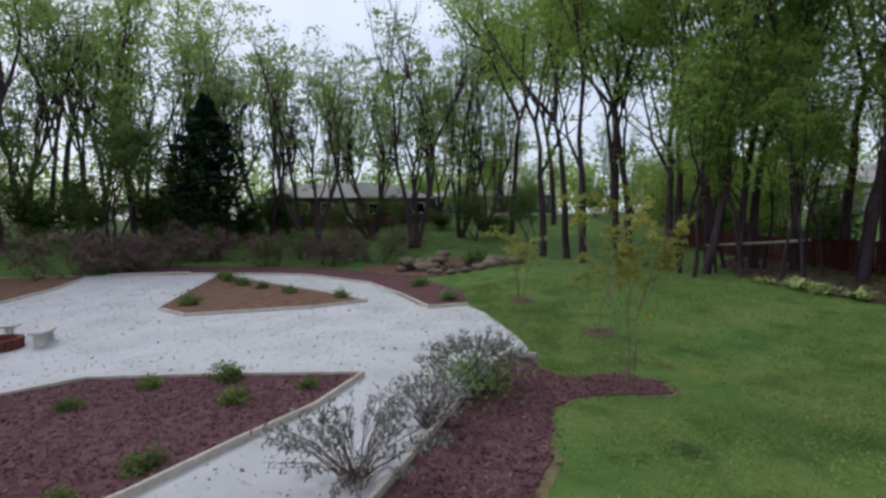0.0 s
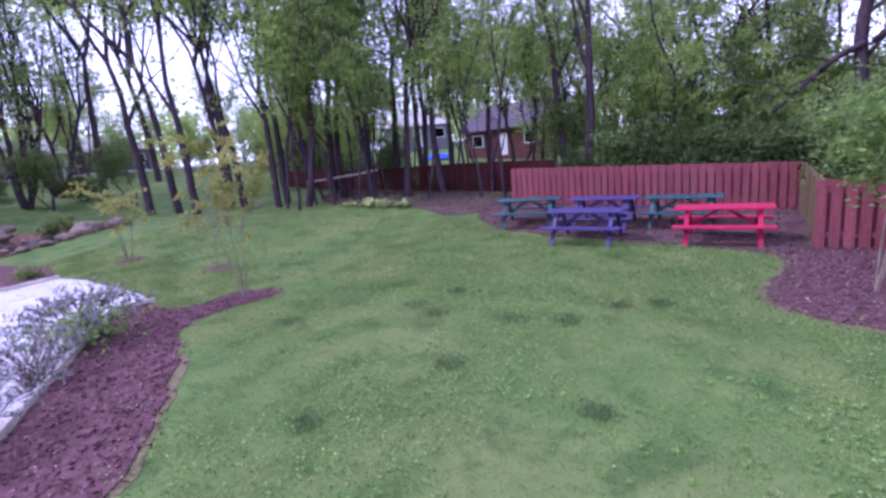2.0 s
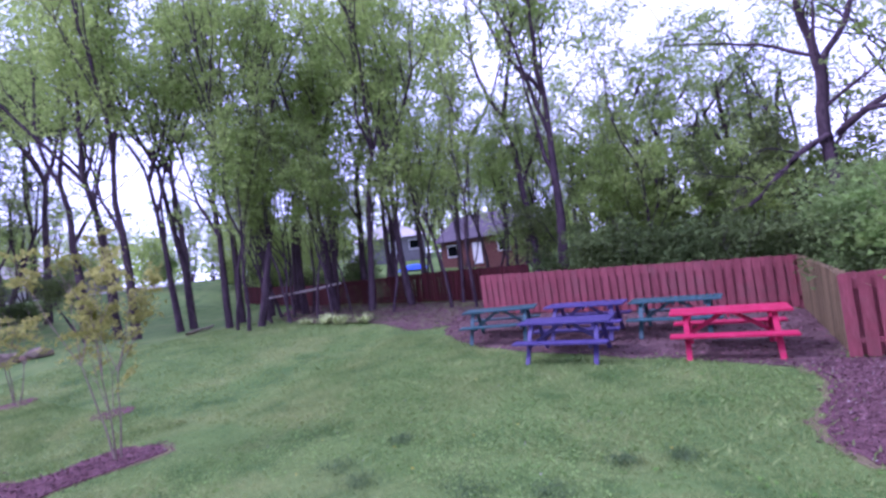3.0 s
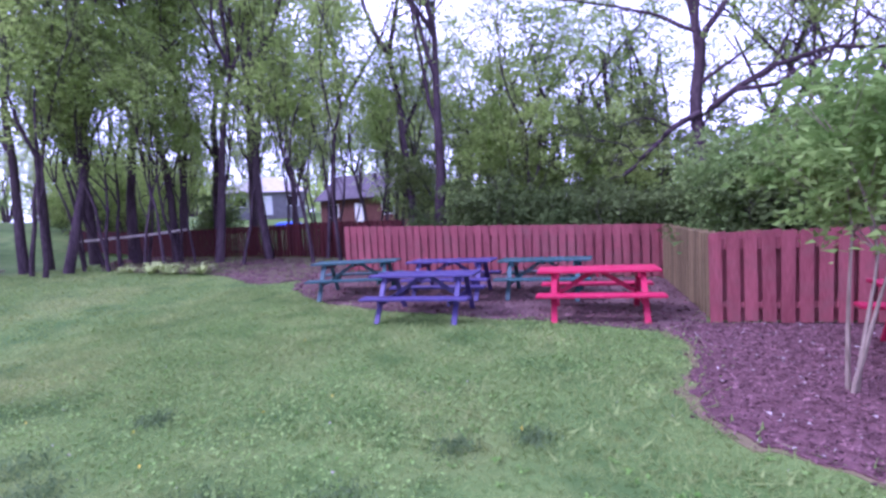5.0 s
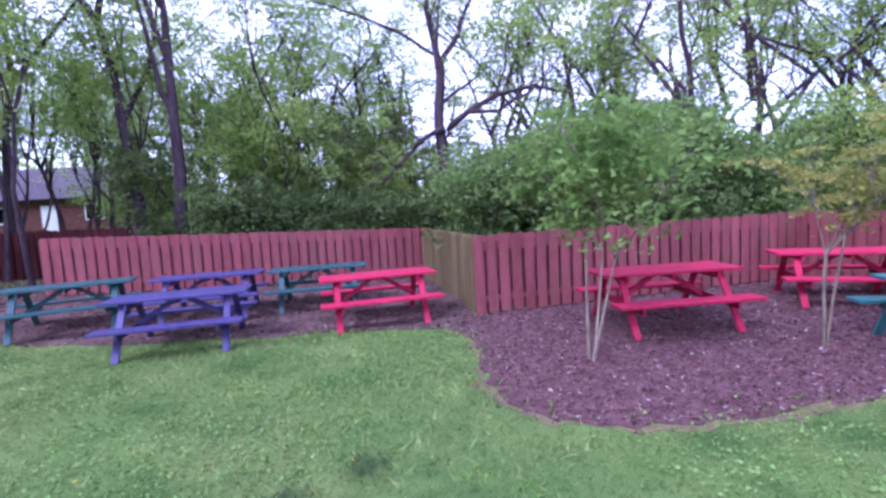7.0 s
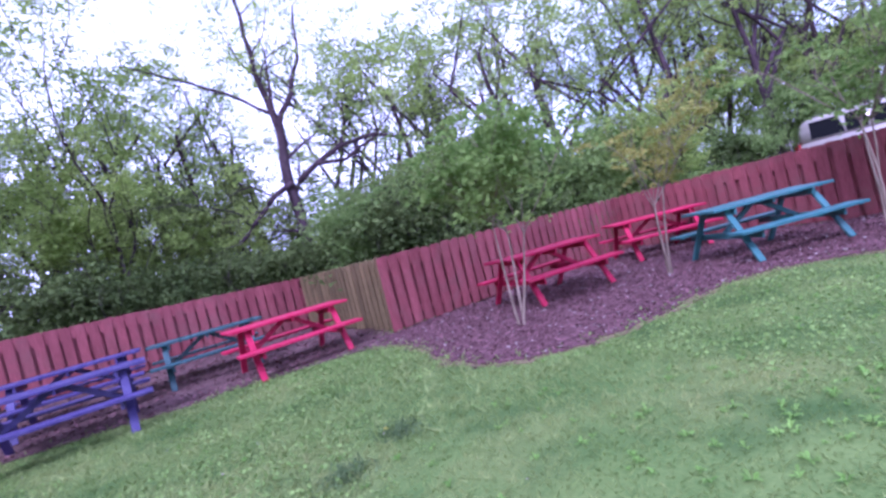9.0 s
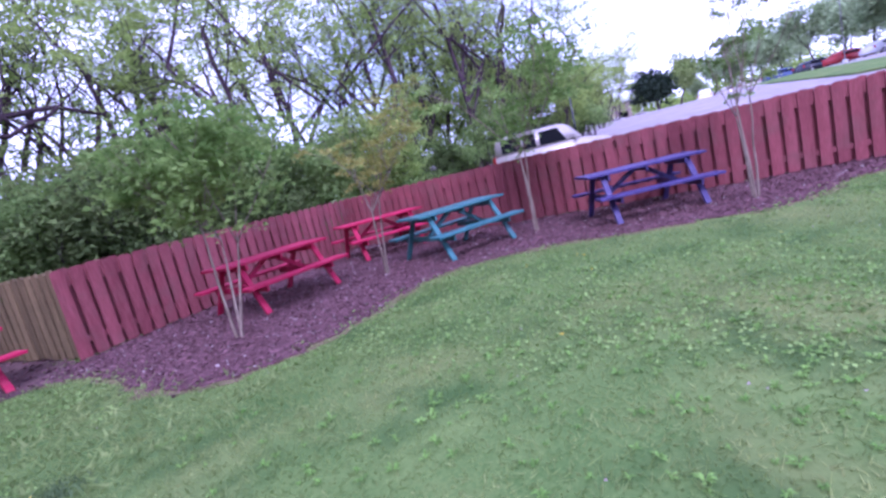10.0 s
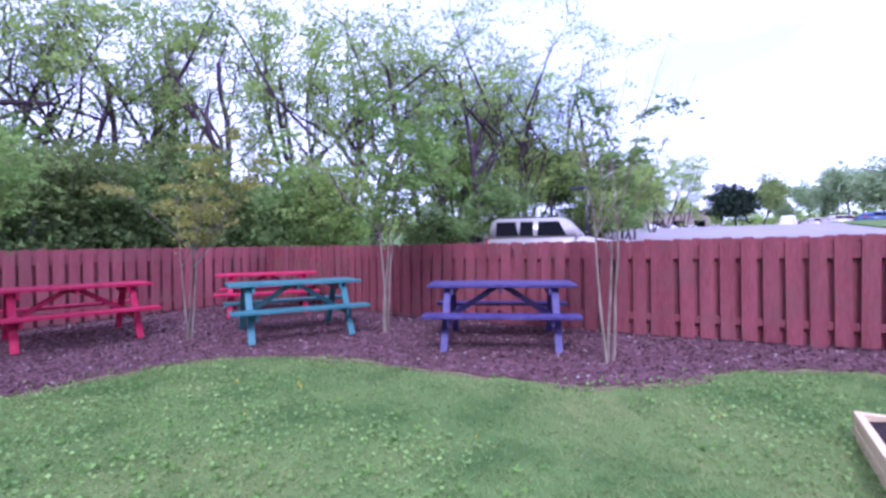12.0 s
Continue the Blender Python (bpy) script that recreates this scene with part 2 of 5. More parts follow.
# worn patches, weathering and traffic stains
blotch(M_RED, (0.55, 0.10, 0.13), 9.0, 0.5, 0.75, 0.55)
blotch(M_BLUE, (0.11, 0.10, 0.19), 9.0, 0.48, 0.72, 0.5)
blotch(M_TEAL, (0.10, 0.19, 0.18), 9.0, 0.5, 0.75, 0.5)
blotch(M_DKTEAL, (0.06, 0.11, 0.10), 9.0, 0.5, 0.75, 0.5)
blotch(M_FENCE, (0.17, 0.085, 0.07), 2.2, 0.48, 0.7, 0.55)
blotch(M_GRAVEL, (0.36, 0.345, 0.335), 0.6, 0.5, 0.72, 0.6)
blotch(M_GRAVEL, (0.2, 0.16, 0.135), 3.5, 0.6, 0.74, 0.75)
blotch(M_ASPHALT, (0.15, 0.14, 0.135), 0.25, 0.5, 0.7, 0.5)
blotch(M_TIMBER, (0.42, 0.29, 0.14), 4.0, 0.5, 0.7, 0.5)
M_WATER = glass("pond_water", (0.03, 0.035, 0.03))


# ---- building helpers ----
def smooth01(v):
    v = max(0.0, min(1.0, v))
    return v * v * (3 - 2 * v)


def gz(x, y):
    """Height of the ground: level yard, a low bank under the woods, rising beyond it, sooner towards the parking lot."""
    r = math.hypot(x, y - 3)
    a = math.degrees(math.atan2(x, y - 3))
    lot = smooth01((a - 15) / 50) if a > -90 else smooth01((-150 - a) / 30)
    bank = 0.52 * smooth01((0.8 * y - 0.6 * x - 6.5) / 10.5) * smooth01(y / 6)
    return bank + 0.2 * lot * smooth01((r - 13) / 6) + (3.3 - 0.6 * lot) * smooth01((r - 30 + 22 * lot) / (33 + 24 * lot))


def mesh_of(name, verts, faces, material, smooth=False):
    me = bpy.data.meshes.new(name)
    me.from_pydata(verts, [], faces)
    me.materials.append(material)
    if smooth:
        for p in me.polygons:
            p.use_smooth = True
    me.update()
    return me


def bm_mesh(name, bm, material, smooth=False):
    me = bpy.data.meshes.new(name)
    bm.to_mesh(me)
    bm.free()
    me.materials.append(material)
    if smooth:
        for p in me.polygons:
            p.use_smooth = True
    return me


def part(name, data, parent, label="", m=None):
    ob = new(name, data)
    ob.parent = parent
    if m is not None:
        ob.matrix_basis = m
    if label:
        ob["label"] = label
    return ob


def thing(name, label, category, group="", m=None, data=None, kind=""):
    ob = new(name, data)
    if m is not None:
        ob.matrix_basis = m
    return tagged(ob, label, category, group, kind)


def box_bm(sx, sy, sz, bevel=0.004, m=None, bm=None):
    own = bm is None
    bm = bm or bmesh.new()
    r = bmesh.ops.create_cube(bm, size=1.0)
    bmesh.ops.scale(bm, vec=(sx, sy, sz), verts=r["verts"])
    if bevel and own:
        bmesh.ops.bevel(bm, geom=bm.edges[:], offset=bevel, segments=1, affect="EDGES")
    if m is not None:
        bmesh.ops.transform(bm, matrix=m, verts=bm.verts[:] if own else r["verts"])
    return bm


def box(name, sx, sy, sz, material, bevel=0.004):
    return bm_mesh(name, box_bm(sx, sy, sz, bevel), material)


def cyl(name, r0, r1, h, material, n=12, smooth=True):
    bm = bmesh.new()
    bmesh.ops.create_cone(bm, cap_ends=True, segments=n, radius1=r0, radius2=r1, depth=h)
    return bm_mesh(name, bm, material, smooth)


def beam(a, b, up=(0, 0, 1)):
    """Pose with its x axis from a to b, at their middle."""
    a, b = Vector(a), Vector(b)
    x = (b - a).normalized()
    y = Vector(up).cross(x).normalized()
    z = x.cross(y)
    m = Matrix((x, y, z)).transposed().to_4x4()
    m.translation = (a + b) / 2
    return m


def outline(pts, steps=5, wobble=0.06, seed=0):
    """A closed smooth, uneven outline through a few corners."""
    rnd = random.Random(seed)
    out, n = [], len(pts)
    for i in range(n):
        p0, p1, p2, p3 = (Vector((*pts[(i + k - 1) % n], 0)) for k in range(4))
        for s in range(steps):
            t = s / steps
            q = 0.5 * ((2 * p1) + (p2 - p0) * t + (2 * p0 - 5 * p1 + 4 * p2 - p3) * t * t + (3 * p1 - p0 - 3 * p2 + p3) * t ** 3)
            out.append((q.x + rnd.uniform(-wobble, wobble), q.y + rnd.uniform(-wobble, wobble)))
    return out


def sheet(name, pts, z, material, thick=0.05):
    """A flat patch on the ground with a skirt round it."""
    bm = bmesh.new()
    top = [bm.verts.new((x, y, gz(x, y) + z)) for x, y in pts]
    low = [bm.verts.new((x, y, gz(x, y) - thick)) for x, y in pts]
    f = bm.faces.new(top)
    if f.normal.z < 0:
        f.normal_flip()
    n = len(pts)
    for i in range(n):
        bm.faces.new((top[i], top[(i + 1) % n], low[(i + 1) % n], low[i]))
    bmesh.ops.triangulate(bm, faces=[f])
    if max(gz(*p) for p in pts) - min(gz(*p) for p in pts) > 0.03:
        for _ in range(5):
            far = [e for e in bm.edges if e.calc_length() > 1.2 and all(abs(v.co.z - gz(v.co.x, v.co.y) - z) < 0.3 for v in e.verts)]
            if not far:
                break
            bmesh.ops.subdivide_edges(bm, edges=far, cuts=1)
            bmesh.ops.triangulate(bm, faces=[q for q in bm.faces if len(q.verts) > 3 and q.normal.z ** 2 > 0.25])
            for v in bm.verts:
                if all(q.normal.z ** 2 > 0.25 for q in v.link_faces):
                    v.co.z = gz(v.co.x, v.co.y) + z
    bmesh.ops.recalc_face_normals(bm, faces=bm.faces[:])
    return bm_mesh(name, bm, material)


def inside_many(P, pts):
    """Which of the points P lie inside the outline pts."""
    hit, n = np.zeros(len(P), bool), len(pts)
    for i in range(n):
        (x0, y0), (x1, y1) = pts[i], pts[i - 1]
        if y0 != y1:
            hit ^= ((y0 > P[:, 1]) != (y1 > P[:, 1])) & (P[:, 0] < (x1 - x0) * (P[:, 1] - y0) / (y1 - y0) + x0)
    return hit


def flakes(name, centres, size, material, rng, lean=1.0, long=1.8, two=False):
    """One mesh of small leaf-like diamonds round the given centres."""
    n = len(centres)
    d = rng.normal(size=(n, 3))
    d[:, 2] *= lean
    d /= np.linalg.norm(d, axis=1)[:, None] + 1e-9
    e = np.cross(d, rng.normal(size=(n, 3)) + np.array([0, 0, 0.9]))
    e /= np.linalg.norm(e, axis=1)[:, None] + 1e-9
    s = size * rng.uniform(0.6, 1.35, n)[:, None]
    d, e = d * s * long * 0.5, e * s * 0.5
    k = 4 if two else 3
    if two:
        v = np.stack([centres - d, centres + e - d * 0.1, centres + d, centres - e - d * 0.1], 1).reshape(-1, 3)
    else:
        v = np.stack([centres - d + e * 0.8, centres + d, centres - d * 0.6 - e], 1).reshape(-1, 3)
    me = bpy.data.meshes.new(name)
    me.vertices.add(k * n)
    me.vertices.foreach_set("co", v.ravel())
    me.loops.add(k * n)
    me.loops.foreach_set("vertex_index", np.arange(k * n))
    me.polygons.add(n)
    me.polygons.foreach_set("loop_start", np.arange(0, k * n, k))
    me.materials.append(material)
    me.update()
    return me


def tubes(name, chains, material, sides=6):
    """One mesh of tapering tubes; each chain is a list of (point, radius)."""
    verts, faces = [], []
    most = sides
    for ch in chains:
        base = len(verts)
        sides = most if ch[0][1] > 0.05 else (4 if ch[0][1] > 0.02 else 3)
        for i, (p, r) in enumerate(ch):
            q = ch[min(i + 1, len(ch) - 1)][0] - ch[max(i - 1, 0)][0]
            q = q.normalized() if q.length > 1e-6 else Vector((0, 0, 1))
            u = q.orthogonal().normalized()
            w = q.cross(u)
            for k in range(sides):
                a = 2 * math.pi * k / sides
                verts.append(p + (u * math.cos(a) + w * math.sin(a)) * r)
        for i in range(len(ch) - 1):
            for k in range(sides):
                a, b = base + i * sides + k, base + i * sides + (k + 1) % sides
                faces.append((a, b, b + sides, a + sides))
    return mesh_of(name, [tuple(v) for v in verts], faces, material, True)


def grow(rnd, p, d, length, r, depth, chains, tips, bend=0.18, up=0.10, fork=3, spread=0.75, bare=1):
    n = 5 if depth > 1 else 4
    ch, q, dd = [(p.copy(), r)], p.copy(), d.copy()
    for i in range(n):
        dd = (dd + Vector((rnd.gauss(0, bend), rnd.gauss(0, bend), rnd.gauss(0, bend) + up))).normalized()
        q = q + dd * (length / n)
        ch.append((q.copy(), r * (1 - 0.55 * (i + 1) / n)))
        if depth > 0 and i >= bare and rnd.random() < 0.55:
            side = (dd + Vector((rnd.gauss(0, 1), rnd.gauss(0, 1), rnd.uniform(-0.1, 0.5))).normalized() * spread).normalized()
            grow(rnd, q, side, length * rnd.uniform(0.45, 0.7), r * 0.42, depth - 1, chains, tips, bend, up, fork, spread)
        if depth <= 1:
            tips.append((q.copy(), length))
    chains.append(ch)
    if depth > 0:
        for _ in range(fork):
            side = (dd + Vector((rnd.gauss(0, 1), rnd.gauss(0, 1), rnd.gauss(0.1, 0.5))).normalized() * spread).normalized()
            grow(rnd, q, side, length * rnd.uniform(0.55, 0.8), r * 0.48, depth - 1, chains, tips, bend, up, fork, spread)


def sprays(tips, n, clump, flat, rng):
    """n leaf centres gathered in flattened, drooping sprays round the twig tips."""
    mid = tips + rng.normal(size=tips.shape) * clump * 0.55
    size = clump * rng.uniform(0.45, 1.0, len(mid))
    k = rng.integers(0, len(mid), n)
    off = rng.normal(size=(n, 3)) * size[k][:, None] * np.array([0.8, 0.8, flat * 0.6])
    tilt = rng.normal(size=(len(mid), 2)) * 0.3
    off[:, 2] += (off[:, :2] * tilt[k]).sum(1) - 0.2 * np.linalg.norm(off[:, :2], axis=1)
    return mid[k] + off


def tree_meshes(seed, stems, length, r, depth, leaves, leaf, clump, material, bark, fork=2, spread=0.7, up=0.10, lean=0.15, low=0.0, bend=0.15, bare=1, flat=0.4, per=40):
    rnd, rng = random.Random(seed), np.random.default_rng(seed)
    chains, tips = [], []
    for s in range(stems):
        a = 2 * math.pi * (s + rnd.random() * 0.6) / stems
        k = lean if stems > 1 else lean * 0.4
        d = Vector((math.cos(a) * k, math.sin(a) * k, 1)).normalized()
        start = Vector((math.cos(a) * r * 1.1, math.sin(a) * r * 1.1, -0.12)) if stems > 1 else Vector((0, 0, -0.15))
        grow(rnd, start, d, length * rnd.uniform(0.85, 1.1), r, depth, chains, tips, bend, up, fork, spread, bare)
    P = np.array([tuple(t[0]) for t in tips])
    P = P[P[:, 2] > low]
    idx = rng.integers(0, len(P), leaves)
    c = sprays(P[idx[:max(12, leaves // per)]], leaves, clump, flat, rng)
    c = c[c[:, 2] > low * 0.8 + 0.05]
    return tubes("trunk", chains, bark), flakes("crown", c, leaf, material, rng, 0.6)


def plant(name, meshes, x, y, rz, s, label, category, group="", sz=None):
    ob = thing(name, label, category, group, Matrix.Translation((x, y, gz(x, y) - 0.02)) @ Matrix.Rotation(radians(rz), 4, "Z") @ Matrix.Diagonal((s, s, sz or s, 1)))
    part("trunk", meshes[0], ob)
    part("crown", meshes[1], ob)
    return ob


# ---- ground ----
def ground_sheet():
    ring = [-900, -500, -280, -160, -110, -85] + [-70 + 4.0 * i for i in range(10)] + [-31 + 1.2 * i for i in range(52)] + [34 + 4.0 * i for i in range(10)] + [85, 110, 160, 280, 500, 900]
    verts = [(x, y, gz(x, y)) for y in ring for x in ring]
    n = len(ring)
    faces = [(j * n + i, j * n + i + 1, (j + 1) * n + i + 1, (j + 1) * n + i) for j in range(n - 1) for i in range(n - 1)]
    return tagged(new("ground", mesh_of("ground", verts, faces, M_GRASS, True)), "green spring lawn with clover and worn patches", "lawn", kind="structure")


ground_sheet()

MULCH = outline([(2.85, 7.3), (2.25, 6.85), (2.4, 6.1), (2.25, 5.2), (2.1, 4.4), (2.2, 3.75), (2.6, 3.37), (3.3, 3.15), (4.3, 3.08), (5.1, 2.98), (5.8, 2.4), (6.25, 1.4), (6.3, 0.5), (6.5, -0.55), (6.65, -1.2), (7.2, -1.75), (7.9, -2.3), (8.3, -3.1), (8.45, -4.2), (9.9, -5.6), (9.5, -3.6), (9.35, -1.3), (9.2, 2.9), (9.6, 5.5), (9.6, 7.5), (6.0, 7.5)], 5, 0.05, 3)
tagged(new("mulch_bed", sheet("mulch_bed", MULCH, 0.018, M_MULCH)), "dark purple-brown bark mulch under picnic tables beside fence", "mulch bed", kind="structure")
def swell(pts, k, seed):
    """The outline pushed outward by about k, unevenly."""
    rnd = random.Random(seed)
    out, n = [], len(pts)
    area = sum(pts[i - 1][0] * pts[i][1] - pts[i][0] * pts[i - 1][1] for i in range(n))
    for i in range(n):
        d = Vector((pts[(i + 1) % n][0] - pts[i - 1][0], pts[(i + 1) % n][1] - pts[i - 1][1])).normalized()
        q = k * (0.6 + 0.35 * math.sin(i * 0.9 + seed) + 0.25 * math.sin(i * 0.37) + rnd.uniform(-0.1, 0.1)) * (1 if area > 0 else -1)
        out.append((pts[i][0] + d.y * q, pts[i][1] - d.x * q))
    return out


tagged(new("worn_edge", sheet("worn_edge", swell(MULCH, 0.13, 3), 0.006, M_FRINGE)), "brown worn grass fringe round mulch bed", "worn lawn", kind="structure")
EARTH = outline([(-5.6, 11.95), (-6.0, 10.6), (-5.4, 9.5), (-4.4, 8.7), (-2.9, 8.0), (-0.6, 7.55), (0.6, 7.35), (2.1, 6.9), (2.85, 7.3), (2.85, 11.9)], 4, 0.1, 5)
tagged(new("bare_earth", sheet("bare_earth", EARTH, 0.02, M_LITTER)), "bare reddish earth with leaf litter under tables", "earth", kind="structure")
GRAVEL = outline([(-8.35, 0.68), (-11.0, 1.04), (-14.15, 0.93), (-14.05, -0.4), (-17.0, -0.9), (-20.6, -1.85), (-24.6, -4.7), (-25.4, -6.2), (-27.3, -11.0), (-27.3, -15.8), (-23.8, -25.0), (-12, -24), (-1.5, -15), (-1.6, -6.5), (-2.9, -3.75), (-4.1, -2.8), (-6.1, -1.5), (-7.6, -0.5)], 4, 0.05, 7)
tagged(new("gravel_court", sheet("gravel_court", GRAVEL, 0.02, M_GRAVEL)), "pale crushed-stone garden court", "gravel", kind="structure")
STRIP = outline([(-8.3, 0.15), (-8.2, 0.62), (-7.5, 0.5), (-6.95, 0.75), (-6.9, 1.7), (-6.3, 2.1), (-5.85, 1.8), (-6.1, 0.7), (-5.8, -0.05), (-4.5, -0.8), (-3.3, -1.6), (-2.2, -2.6), (-1.3, -4.0), (-2.1, -4.8), (-2.9, -3.7), (-4.05, -2.82), (-6.1, -1.45), (-7.5, -0.5)], 4, 0.06, 9)
tagged(new("mulch_strip", sheet("mulch_strip", STRIP, 0.026, M_MULCH)), "purple-brown bark mulch strip between gravel and lawn", "mulch bed", kind="structure")


tagged(new("worn_edge", sheet("worn_edge", swell(STRIP, 0.12, 6), 0.007, M_FRINGE)), "brown worn grass fringe along mulch strip", "worn lawn", kind="structure")


# ---- fences: boards on both faces of the rails ----
FENCE_H = 1.25


def fence(a, b, label, material=M_FENCE, h=FENCE_H, step=0.106):
    a, b = Vector((*a, 0)), Vector((*b, 0))
    L = (b - a).length
    ang = math.degrees(math.atan2(b.y - a.y, b.x - a.x))
    base = thing("fence", label, "fence", "garden fences", Matrix.Translation((a.x, a.y, gz(a.x, a.y))) @ Matrix.Rotation(radians(ang), 4, "Z"))
    tilt = (gz(b.x, b.y) - gz(a.x, a.y)) / L
    bm = bmesh.new()
    w, t = 0.156, 0.018
    prof = [(-w / 2, 0), (w / 2, 0), (w / 2, h - 0.035), (w / 2 - 0.035, h), (-w / 2 + 0.035, h), (-w / 2, h - 0.035)]
    f = bm.faces.new([bm.verts.new((x, 0, z)) for x, z in prof])
    ex = bmesh.ops.extrude_face_region(bm, geom=[f])
    bmesh.ops.translate(bm, vec=(0, t, 0), verts=[v for v in ex["geom"] if isinstance(v, bmesh.types.BMVert)])
    bmesh.ops.recalc_face_normals(bm, faces=bm.faces[:])
    board = bm_mesh("board", bm, material)
    post = box("post", 0.09, 0.046, h + 0.02, material, 0.006)
    rnd = random.Random(int(L * 1000))
    n = int(L / step)
    for i in range(n):
        side = -1 if i % 2 else 1
        x = (i + 0.5) * L / n
        y = -0.042 if side > 0 else 0.024
        part("board", board, base, "", Matrix.Translation((x, y, 0.04 + tilt * x + rnd.uniform(-0.012, 0.012))) @ Matrix.Rotation(rnd.gauss(0, 0.006), 4, "Y"))
    k = max(1, round(L / 2.2))
    for i in range(k + 1):
        part("post", post, base, "", Matrix.Translation((min(max(i * L / k, 0.03), L - 0.03), 0, h / 2 + tilt * i * L / k - 0.05)))
    for z, deep in ((0.27, 0.09), (h - 0.13, 0.17)):
        rail = box("rail", math.hypot(L, tilt * L), 0.046, deep, material, 0.004)
        part("rail", rail, base, "", Matrix.Translation((L / 2, 0.0, z + tilt * L / 2)) @ Matrix.Rotation(-math.atan(tilt), 4, "Y"))
    return base


fence((-5.4, 12.05), (2.95, 12.05), "red-stained shadowbox board fence behind picnic tables")
fence((2.98, 12.0), (2.96, 7.42), "weathered yellowish board fence return beside mulch", M_FENCEOLD)
fence((2.9, 7.35), (9.43, 7.38), "red-stained shadowbox board fence under overhanging trees")
fence((9.45, 7.36), (9.02, 2.92), "red-stained shadowbox board fence in mulch bed")
fence((9.02, 2.9), (9.14, -1.3), "red-stained shadowbox board fence behind violet table")
fence((9.14, -1.32), (9.32, -3.62), "red-stained shadowbox board fence along parking lot")
fence((9.32, -3.64), (10.9, -10.0), "red-stained shadowbox board fence running past raised planter")
# runs below the woods: their tree shade is part of the board colour
fence((-4.6, 14.3), (-8.6, 15.3), "shade-darkened red board fence beside woodland lawn", M_FENCESHADE, 1.3)
fence((-8.63, 15.31), (-14.4, 17.2), "shade-darkened red board fence below wooded lawn", M_FENCESHADE, 1.3)
fence((-14.43, 17.21), (-20.8, 19.2), "dark red board fence in tree shade", M_FENCESHADE, 1.3)
fence((-20.83, 19.21), (-32.0, 22.6), "shade-darkened red board fence among trunks", M_FENCESHADE, 1.3)


# ---- picnic tables ----
def picnic_table(paint):
    t = thing("picnic_table", "", "picnic table", "picnic tables")
    plank = box("plank", 1.83, 0.138, 0.038, paint, 0.005)
    for i in range(5):
        part("tabletop_plank", plank, t, "", Matrix.Translation((0, (i - 2) * 0.145, 0.741)))
    bench = box("bench_plank", 1.83, 0.135, 0.038, paint, 0.005)
    for s in (-1, 1):
        for k in range(2):
            part("bench_plank", bench, t, "", Matrix.Translation((0, s * (0.555 + 0.145 * k), 0.416)))
    for x in (-0.66, 0.66):
        for s in (-1, 1):
            a, b = Vector((x, s * 0.67, 0.0)), Vector((x, s * 0.22, 0.72))
            d = (b - a).normalized()
            leg = box_bm((b - a).length, 0.036, 0.088, 0.004, beam(a, b, (1, 0, 0)))
            bmesh.ops.bisect_plane(leg, geom=leg.verts[:] + leg.edges[:] + leg.faces[:], plane_co=(0, 0, 0.003), plane_no=(0, 0, -1), clear_outer=True)
            part("leg", bm_mesh("leg", leg, paint), t)
        sg = 1 if x > 0 else -1
        part("bench_bearer", bm_mesh("bench_bearer", box_bm(0.036, 1.42, 0.088, 0.004, Matrix.Translation((x - sg * 0.064, 0, 0.351))), paint), t)
        part("top_cleat", bm_mesh("top_cleat", box_bm(0.036, 0.68, 0.088, 0.004, Matrix.Translation((x - sg * 0.064, 0, 0.676))), paint), t)
        part("brace", bm_mesh("brace", box_bm(0.62, 0.036, 0.07, 0.004, beam((sg * 0.56, 0, 0.385), (sg * 0.07, 0, 0.70))), paint), t)
    part("centre_cleat", bm_mesh("centre_cleat", box_bm(0.036, 0.66, 0.06, 0.004, Matrix.Translation((0, 0, 0.69))), paint), t)
    return t


TABLES = {}


def put_table(key, paint, label, x, y, yaw, z=0.0):
    m = Matrix.Translation((x, y, gz(x, y) + z)) @ Matrix.Rotation(radians(yaw), 4, "Z")
    if key not in TABLES:
        TABLES[key] = picnic_table(paint)
        TABLES[key].matrix_basis = m
        ob = TABLES[key]
    else:
        ob = copy_thing(TABLES[key], m)
    ob["label"] = label
    return ob


put_table("violet", M_BLUE, "violet-blue painted wooden picnic table on lawn edge", -1.45, 7.60, 0.6, 0.000)
put_table("red", M_RED, "bright red painted wooden picnic table beside fence corner", 1.38, 7.87, 1.5, 0.005)
put_table("dark_teal", M_DKTEAL, "dark teal painted picnic table on bare earth", -3.57, 9.15, 12.3, 0.012)
put_table("violet", M_BLUE, "violet-blue painted picnic table close to red fence", -1.50, 9.45, -1.0, 0.012)
put_table("dark_teal", M_DKTEAL, "dark teal painted picnic table close to red fence", 0.41, 9.63, -2.1, 0.012)
put_table("red", M_RED, "bright red painted picnic table on bark mulch", 4.98, 5.67, -9.4, 0.018)
put_table("red", M_RED, "bright red painted picnic table in fence corner", 8.15, 5.68, -34.3, 0.018)
put_table("teal", M_TEAL, "teal painted wooden picnic table on bark mulch", 6.93, 3.32, -27.3, 0.018)
put_table("violet", M_BLUE, "violet-blue painted picnic table beside fence", 7.88, 0.41, -63.5, 0.018)


